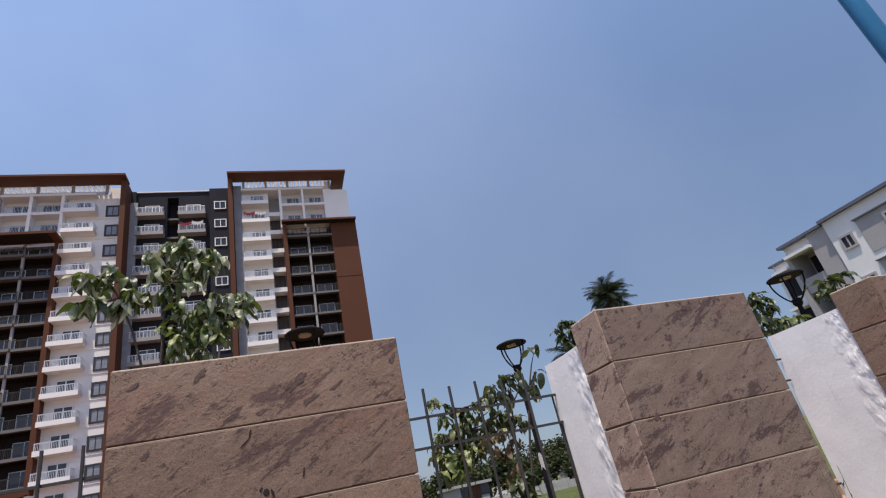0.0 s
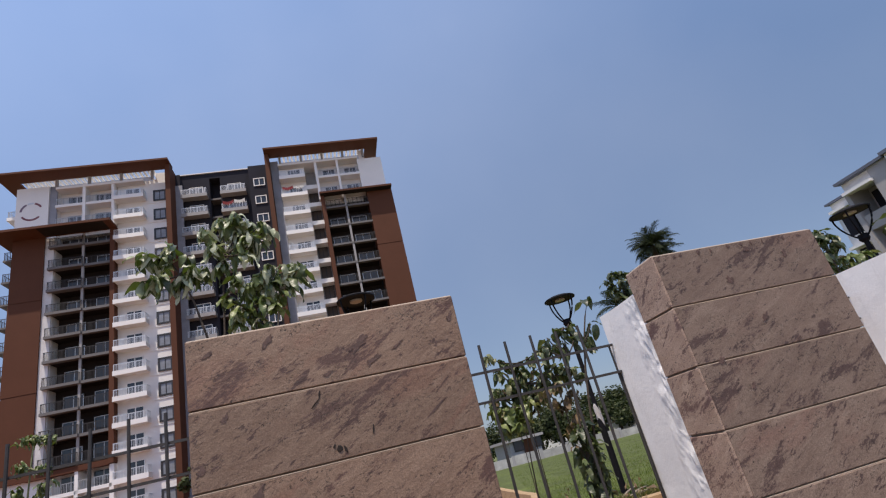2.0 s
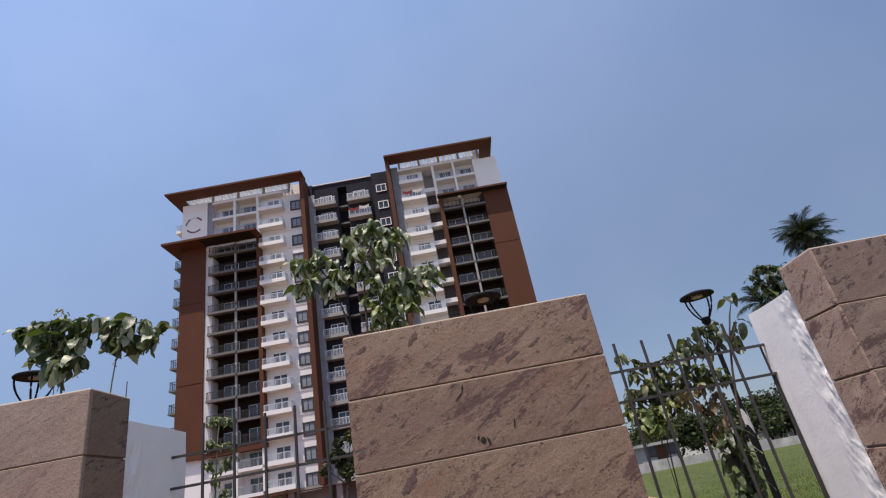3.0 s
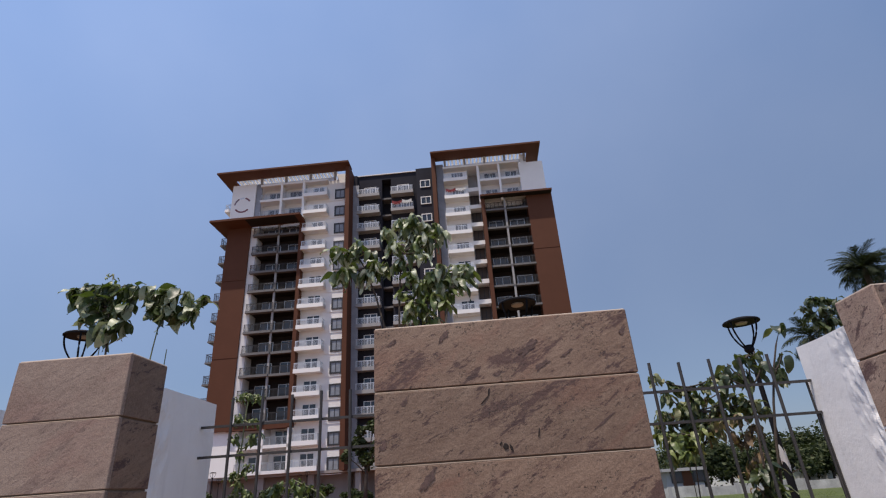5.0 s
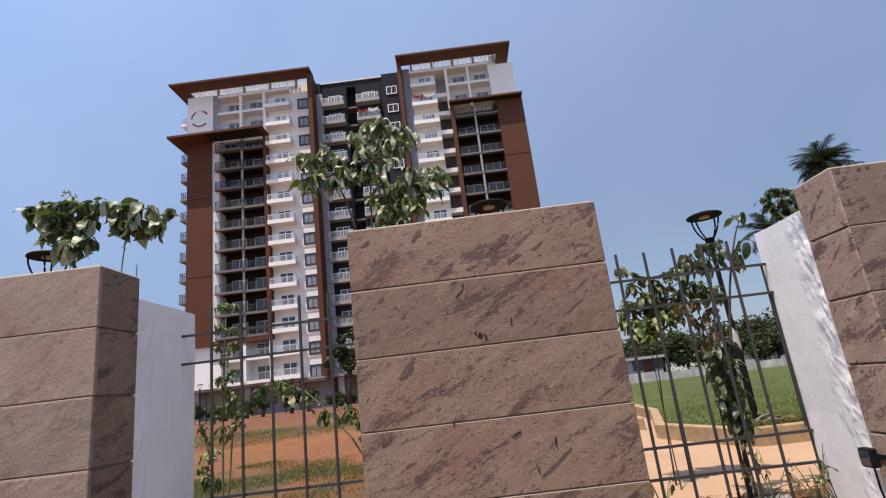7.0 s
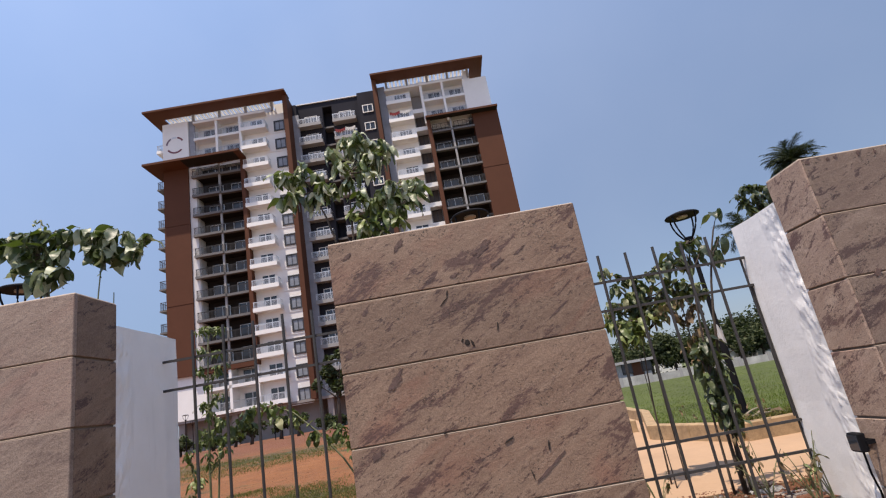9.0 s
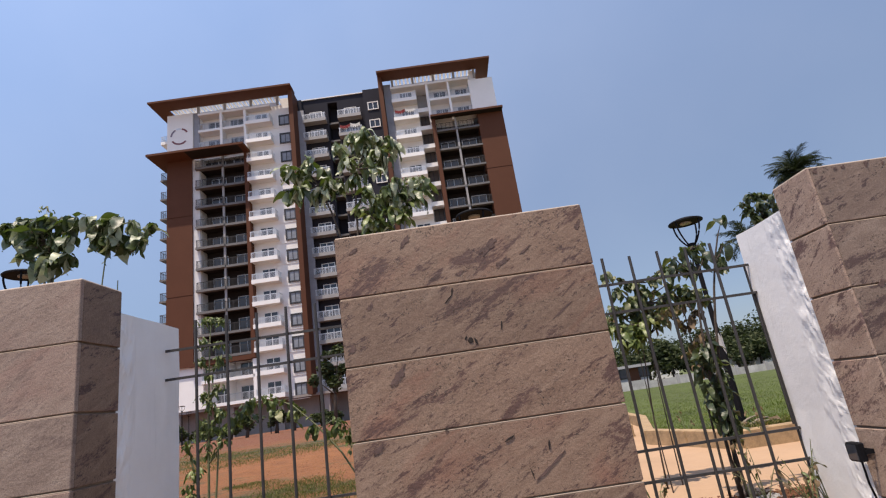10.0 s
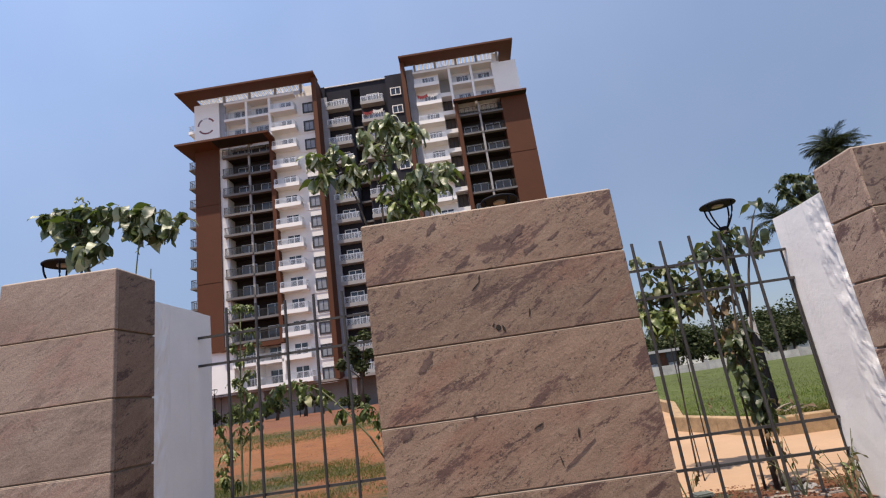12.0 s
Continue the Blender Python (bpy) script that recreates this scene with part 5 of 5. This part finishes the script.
# ---------------------------------------------------------------- lamps
def garden_lamp(x, y, z0, rim, label):
    """Post-top lamp: tapered post, collar, four curved arms, shallow disc hood with a pale lens below."""
    root = thing("garden_lamp", (x, y, z0), label, "lamp", "garden lamps")
    h = rim - z0
    neck = h - 0.30
    bm = bmesh.new()
    tube(bm, [(0, 0, 0), (0, 0, 0.86), (0, 0, 0.90), (0, 0, neck)], [0.036, 0.036, 0.026, 0.024], 12)
    part("post", bm, BLACK, root, smooth=False)
    bm = bmesh.new()
    tube(bm, [(0, 0, neck - 0.03), (0, 0, neck), (0, 0, neck + 0.05)], [0.034, 0.052, 0.046], 12)
    part("collar", bm, BLACK, root)
    for k in range(4):
        a = math.tau * k / 4 + 0.5
        bm = bmesh.new()
        pts = []
        for i in range(9):
            t = i / 8
            r = 0.045 + 0.125 * math.sin(t * math.pi / 2)
            pts.append((r * math.cos(a), r * math.sin(a), neck + 0.03 + 0.27 * t ** 1.15))
        tube(bm, pts, [0.0095] * 9, 6)
        part("arm", bm, BLACK, root, smooth=True)
    bm = bmesh.new()
    prof = ((0.188, 0.0), (0.190, 0.012), (0.178, 0.024), (0.12, 0.044), (0.05, 0.054), (0.001, 0.056))
    rings = [[bm.verts.new((r * math.cos(k * math.tau / 28), r * math.sin(k * math.tau / 28), h + z)) for k in range(28)] for r, z in ((0.06, 0.004), (0.17, 0.004)) + prof]
    for p, q in zip(rings, rings[1:]):
        for k in range(28):
            bm.faces.new((p[k], p[(k + 1) % 28], q[(k + 1) % 28], q[k]))
    part("hood", bm, BLACK, root)
    bm = bmesh.new()
    tube(bm, [(0, 0, h - 0.010), (0, 0, h + 0.02)], [0.06, 0.066], 20)
    part("lens", bm, LENS, root, "pale diffuser under the hood")
    return root


LENS = plain("lamp_lens", (0.26, 0.23, 0.19), 0.35, vary=0.1, scale=8)
garden_lamp(3.46, 6.0, 0.615, 2.885, "black garden lamp with disc hood on the lawn edge")
garden_lamp(0.98, 5.2, 0.5, 3.05, "black garden lamp behind the broad pier")
garden_lamp(-3.55, 5.2, 0.5, 3.10, "black garden lamp behind the slim pier")
garden_lamp(6.1, 4.3, 0.5, 2.78, "black garden lamp behind the boundary wall")
for lx, ly in ((-16.5, 34.0), (-20.0, 42.0), (-14.4, 44.0), (-12.5, 40.0)):
    garden_lamp(lx, ly, ground_z(lx, ly), ground_z(lx, ly) + 2.5, "black garden lamp on the far red bank")

# a torn white wrapper on the lamp post
bm = bmesh.new()
cols = [[bm.verts.new((3.46 + 0.037 * math.cos(a) * (1 + 0.1 * math.sin(z * 40 + a)), 6.0 + 0.037 * math.sin(a), 1.42 + z + 0.05 * math.sin(a * 2))) for a in [-2.9 + 0.4 * i for i in range(9)]] for z in (0, 0.06, 0.11, 0.16)]
for p, q in zip(cols, cols[1:]):
    for k in range(8):
        bm.faces.new((p[k], p[k + 1], q[k + 1], q[k]))
bmesh.ops.solidify(bm, geom=bm.faces[:], thickness=0.003)
tagged(part("wrapper", bm, T_WHITE), "torn white plastic wrapper round the lamp post", "wrapper")

# ---------------------------------------------------------------- wall floodlight with its cable
flood = thing("floodlight", (2.308, 2.735, 0.84), "small black floodlight fixed to the pier side", "floodlight")
part("housing", soft_box(-0.066, -0.030, -0.036, 0.036, -0.040, 0.040, 0.005), BLACK, flood)
part("front_glass", soft_box(-0.070, -0.0662, -0.030, 0.030, -0.032, 0.032, 0.001), T_GLASS, flood)
part("bracket", boxes((-0.040, 0.001, -0.042, -0.036, -0.009, 0.009), (-0.040, 0.001, 0.036, 0.042, -0.009, 0.009), (-0.006, 0.001, -0.036, 0.036, -0.009, 0.009)), BLACK, flood)
bm = bmesh.new()
tube(bm, [(-0.04, 0, -0.04), (-0.02, 0.03, -0.14), (0.012, 0.06, -0.22), (-0.004, 0.04, -0.42), (-0.01, 0.0, -0.70), (-0.03, -0.1, -0.835)], [0.0045] * 6, 6)
part("cable", bm, BLACK, flood, smooth=True)

# ---------------------------------------------------------------- blue post at the roadside
bm = bmesh.new()
tube(bm, [(0, 0, 0), (0, 0, 3.0), (0, 0, 5.2)], [0.031, 0.030, 0.029], 20)
tagged(part("blue_post", bm, BLUE, at=(2.74, 1.01, 0), smooth=True), "round blue-painted steel post at the roadside", "post")

# ---------------------------------------------------------------- white block past the right wall
block = thing("apartment_block", (39.4, 0, 0), "white four-storey block with grey window reveals", "building")


def bb(name, mat, label, *b):
    return part(name, boxes(b), mat, block, label)


bb("wall", RB_WHITE, "white wall", 0, 12, 6, 24.9, -1, 13.62)
bb("wall", RB_GREY, "grey wall beside the balconies", 0.15, 12, 24.9, 26.5, -1, 13.5)
bb("wall", RB_WHITE, "white wall over the balconies", 0.5, 12, 26.5, 28.9, 12.75, 13.5)
bb("wall", RB_GREY, "grey back wall of the balconies", 2.2, 12, 26.5, 28.9, -1, 12.75)
bb("wall", RB_GREY, "grey pier at the corner", 0.2, 2.2, 28.55, 28.9, -1, 12.75)
bb("wall", RB_WHITE, "lower white wing", 1.2, 12, 28.9, 31.0, -1, 12.85)
bb("parapet", RB_SLATE, "thin slate-blue parapet edge", -0.3, 12, 6, 25.0, 13.62, 13.85)
bb("parapet", RB_SLATE, "thin slate-blue parapet edge", -0.1, 12, 25.0, 29.0, 13.5, 13.7)
bb("parapet", RB_SLATE, "thin slate-blue parapet edge", 0.9, 12, 29.0, 31.2, 12.85, 13.0)
RB_WIN = window_meshes(0.72, 0.78, 0.15, RB_GREY)


def block_window(x, y, z):
    w = part("window", RB_WIN[0], None, block, at=pose(x, y, z, 0, 0, -90))
    part("pane", RB_WIN[1], None, w)


for fz in (2.1, 5.2, 8.3, 11.4):
    for y in (10.0, 14.0, 24.2):
        block_window(-0.02, y, fz - 0.2)
    bb("recess", RB_GREY, "grey recessed bay panel", -0.05, 0.02, 19.6, 22.8, fz - 1.2, fz + 1.25)
    bb("shade", RB_SLATE, "thin dark shade over the bay", -0.22, 0.02, 19.5, 22.9, fz + 1.25, fz + 1.33)
    block_window(-0.09, 20.9, fz - 0.1)
    # Dark panels here and below put the shade of the balcony recesses into colour.
    bb("opening", T_DARK, "dark panel imitating the shade in the recessed balcony", 2.14, 2.2, 26.7, 28.4, fz - 0.9, fz + 1.0)
    bb("balcony_wall", RB_GREY, "grey balcony parapet", 0.4, 0.6, 26.5, 28.55, fz - 1.7, fz - 0.75)
    bb("balcony_slab", RB_GREY, "grey balcony slab", 0.4, 2.2, 26.5, 28.55, fz - 1.9, fz - 1.7)
    bb("opening", T_DARK, "flat dark panel imitating shade inside a balcony", 1.16, 1.22, 29.3, 30.7, fz - 1.5, fz + 0.5)
    bb("canopy", RB_WHITE, "white sloping canopy", 0.5, 1.2, 29.1, 30.9, fz + 0.6, fz + 0.8)
bb("canopy", RB_WHITE, "white sloping canopy", -0.25, 0.5, 26.4, 28.7, 12.5, 12.72)


# ---------------------------------------------------------------- coconut palm
def frond_mesh(length, seed, bend=1.0):
    """A feather frond: an arched tapering rib with long narrow leaflets hanging from both sides."""
    rng = random.Random(seed)
    verts, faces = [], []
    n = 66

    def rib(t):
        a = bend * t
        return Vector((0.05 * length * math.sin(2.2 * t), length * math.sin(a) / bend, -length * (1 - math.cos(a)) / bend))

    for i in range(n):
        t = i / (n - 1)
        p, q = rib(t), rib(min(1.0, t + 1 / (n - 1)))
        w = 0.045 * (1 - 0.8 * t)
        k = len(verts)
        verts += [p + Vector((-w, 0, 0)), p + Vector((w, 0, 0)), q + Vector((w, 0, 0)), q + Vector((-w, 0, 0)), p - Vector((0, 0, w)), q - Vector((0, 0, w))]
        faces += [(k, k + 1, k + 2, k + 3), (k, k + 3, k + 5, k + 4), (k + 1, k + 4, k + 5, k + 2)]
        if t < 0.12:
            continue
        along = (rib(min(1.0, t + 0.02)) - rib(t - 0.02)).normalized()
        ll = 0.66 * math.sin(math.pi * (0.12 + 0.80 * t)) ** 0.7
        for s in (-1, 1):
            k = len(verts)
            side = Vector((s, 0, 0)) * rng.uniform(0.65, 0.85)
            out = (side + along * rng.uniform(0.5, 0.8)) * ll
            drop = Vector((0, 0, -ll * rng.uniform(0.05, 0.75)))
            w = along * 0.014
            mid = p + out * 0.55 + drop * 0.2
            verts += [p - w, p + w, mid + w, mid - w, p + out * 0.92 + drop]
            faces += [(k, k + 1, k + 2, k + 3), (k + 3, k + 2, k + 4)]
    me = bpy.data.meshes.new("frond")
    me.from_pydata([tuple(v) for v in verts], [], faces)
    me.materials.append(LEAFFAR)
    return me


FRONDS = [frond_mesh(2.05, 1, 0.9), frond_mesh(1.85, 2, 1.2), frond_mesh(1.6, 3, 0.7)]


def palm(x, y, top, seed, n=22, extra=()):
    """A leaning ringed trunk and a crown of arching fronds; extra gives pitch and yaw of stray ones."""
    rng = random.Random(seed)
    z0 = ground_z(x, y)
    root = thing("coconut_palm", (x, y, z0), "coconut palm with a dark feathery crown", "palm tree")
    bm = bmesh.new()
    h = top - z0
    pts = [(0.5 * math.sin(2 * t), 0.2 * t, h * t) for t in [i / 12 for i in range(13)]]
    tube(bm, pts, [0.26 - 0.10 * i / 12 + (0.012 if i % 2 else 0) for i in range(13)], 10)
    part("trunk", bm, BARK, root, smooth=True)
    tip = Vector(pts[-1])
    lie = [(84 - 100 * (i / n) ** 0.8 + rng.uniform(-8, 8), 137.5 * i + rng.uniform(-12, 12)) for i in range(n)]
    for pitch, yaw in list(extra) + lie:
        part("frond", rng.choice(FRONDS), None, root, at=Matrix.Translation(tip) @ Euler((radians(pitch), radians(rng.uniform(-20, 20)), radians(yaw))).to_matrix().to_4x4())


palm(25.85, 34.0, 13.1, 5, 40, ((42, -95), (70, -20), (66, 40), (30, 95)))
palm(34.0, 43.5, 15.6, 6, 16)
palm(22.0, 35.6, 9.3, 7, 18)


# ---------------------------------------------------------------- the far side of the lawn
def clump_tree(x, y, h, w, seed, leaves=900, label="distant dark green broadleaf tree", group="trees along the far wall"):
    """Trunk, limbs and an uneven crown of many small leaf clumps with gaps."""
    rng = random.Random(seed)
    z0 = ground_z(x, y)
    root = thing("tree", (x, y, z0), label, "tree", group)
    bm = bmesh.new()
    tube(bm, [(0, 0, -0.1), (0.1, 0, h * 0.3), (0.05, 0.1, h * 0.55)], [0.16, 0.12, 0.07], 8)
    part("trunk", bm, BARK, root, smooth=True)
    verts, faces = [], []
    blobs = [(Vector((rng.uniform(-1, 1) * w * 0.5, rng.uniform(-1, 1) * w * 0.4, h * rng.uniform(0.42, 0.88))), w * rng.uniform(0.14, 0.28)) for _ in range(11)]
    for b, _ in blobs[:5]:
        bm = bmesh.new()
        tube(bm, *twig(Vector((0.08, 0, h * 0.35)), b, 0.06, 0.02, -0.1), 6)
        part("limb", bm, BARK, root, smooth=True)
    for _ in range(leaves):
        b, r = rng.choice(blobs)
        d = Vector((rng.gauss(0, 1), rng.gauss(0, 1), rng.gauss(0, 0.8))).normalized() * r * rng.uniform(0.5, 1.1)
        p, s = b + d, rng.uniform(0.10, 0.22)
        u = Vector((rng.gauss(0, 1), rng.gauss(0, 1), rng.gauss(0, 0.5))).normalized() * s
        v = u.cross(Vector((rng.gauss(0, 1), rng.gauss(0, 1), rng.gauss(0, 1)))).normalized() * s * 0.6
        k = len(verts)
        verts += [tuple(p - u), tuple(p + v), tuple(p + u), tuple(p - v)]
        faces.append((k, k + 1, k + 2, k + 3))
    me = bpy.data.meshes.new("crown")
    me.from_pydata(verts, [], faces)
    me.materials.append(LEAFMID)
    part("crown", me, None, root)


rng_t = random.Random(40)
for i in range(16):
    tx = 13 + i * 2.6 + rng_t.uniform(-1, 1)
    clump_tree(tx, 49 + rng_t.uniform(0, 8), rng_t.uniform(3.4, 5.4), rng_t.uniform(4.0, 6.0), 50 + i, 2200)
FARWALL = plain("weathered_wash", (0.42, 0.41, 0.40), 0.9, vary=0.5, scale=0.9, relief=0.3)
far_wall = thing("wall_far", (0, 45, 0), "low white-washed wall beyond the lawn", "wall", kind="structure")
for i in range(16):
    x = 9 + i * 2.5
    part("wall_panel", boxes((x, x + 2.46, 0, 0.2, -0.2, 0.62 + 0.08 * (i % 3))), FARWALL, far_wall)
    part("wall_post", boxes((x - 0.12, x + 0.12, -0.06, 0.26, -0.2, 0.80)), RB_GREY, far_wall)


def far_house(x, y, w, h, wall, label):
    z0 = ground_z(x, y)
    root = thing("house", (x, y, z0), label, "house")
    part("wall", boxes((0, w, 0, 5, -0.2, h)), wall, root)
    part("roof", boxes((-0.3, w + 0.3, -0.4, 5.3, h, h + 0.22)), RB_GREY, root)
    part("door", boxes((w * 0.42, w * 0.42 + 0.9, -0.05, 0.02, 0, 2.0)), T_BROWN, root)
    for u in (0.12, 0.72):
        win = part("window", boxes((w * u, w * u + 0.9, -0.06, 0.02, 1.0, 2.0)), T_FRAME, root)
        part("pane", boxes((w * u + 0.08, w * u + 0.82, -0.08, -0.055, 1.08, 1.92)), T_GLASS, win)


far_house(27.6, 48.5, 6.0, 2.5, RB_WHITE, "small white house behind the far wall")
far_house(14.3, 46.2, 2.8, 1.85, RB_GREY, "small grey house behind the far wall")
far_house(18.5, 60.0, 7.0, 3.4, RB_WHITE, "pale house among the far trees")

for i in range(6):
    clump_tree(17.9 + i * 1.9 + rng_t.uniform(-0.5, 0.5), 46.6 + rng_t.uniform(0, 1.2), rng_t.uniform(2.6, 4.0), rng_t.uniform(2.6, 3.6), 80 + i, 1800)

# planting along the foot of the tower
clump_tree(-8.3, 40.0, 6.0, 2.4, 95, 1500, "slim young tree before the tower", "planting before the tower")
rng_s = random.Random(90)
for i in range(9):
    clump_tree(-21.5 + i * 1.75 + rng_s.uniform(-0.5, 0.5), 43 + rng_s.uniform(0, 4), rng_s.uniform(0.9, 2.0), rng_s.uniform(1.2, 2.0), 100 + i, 500, "low green shrub before the tower", "planting before the tower")
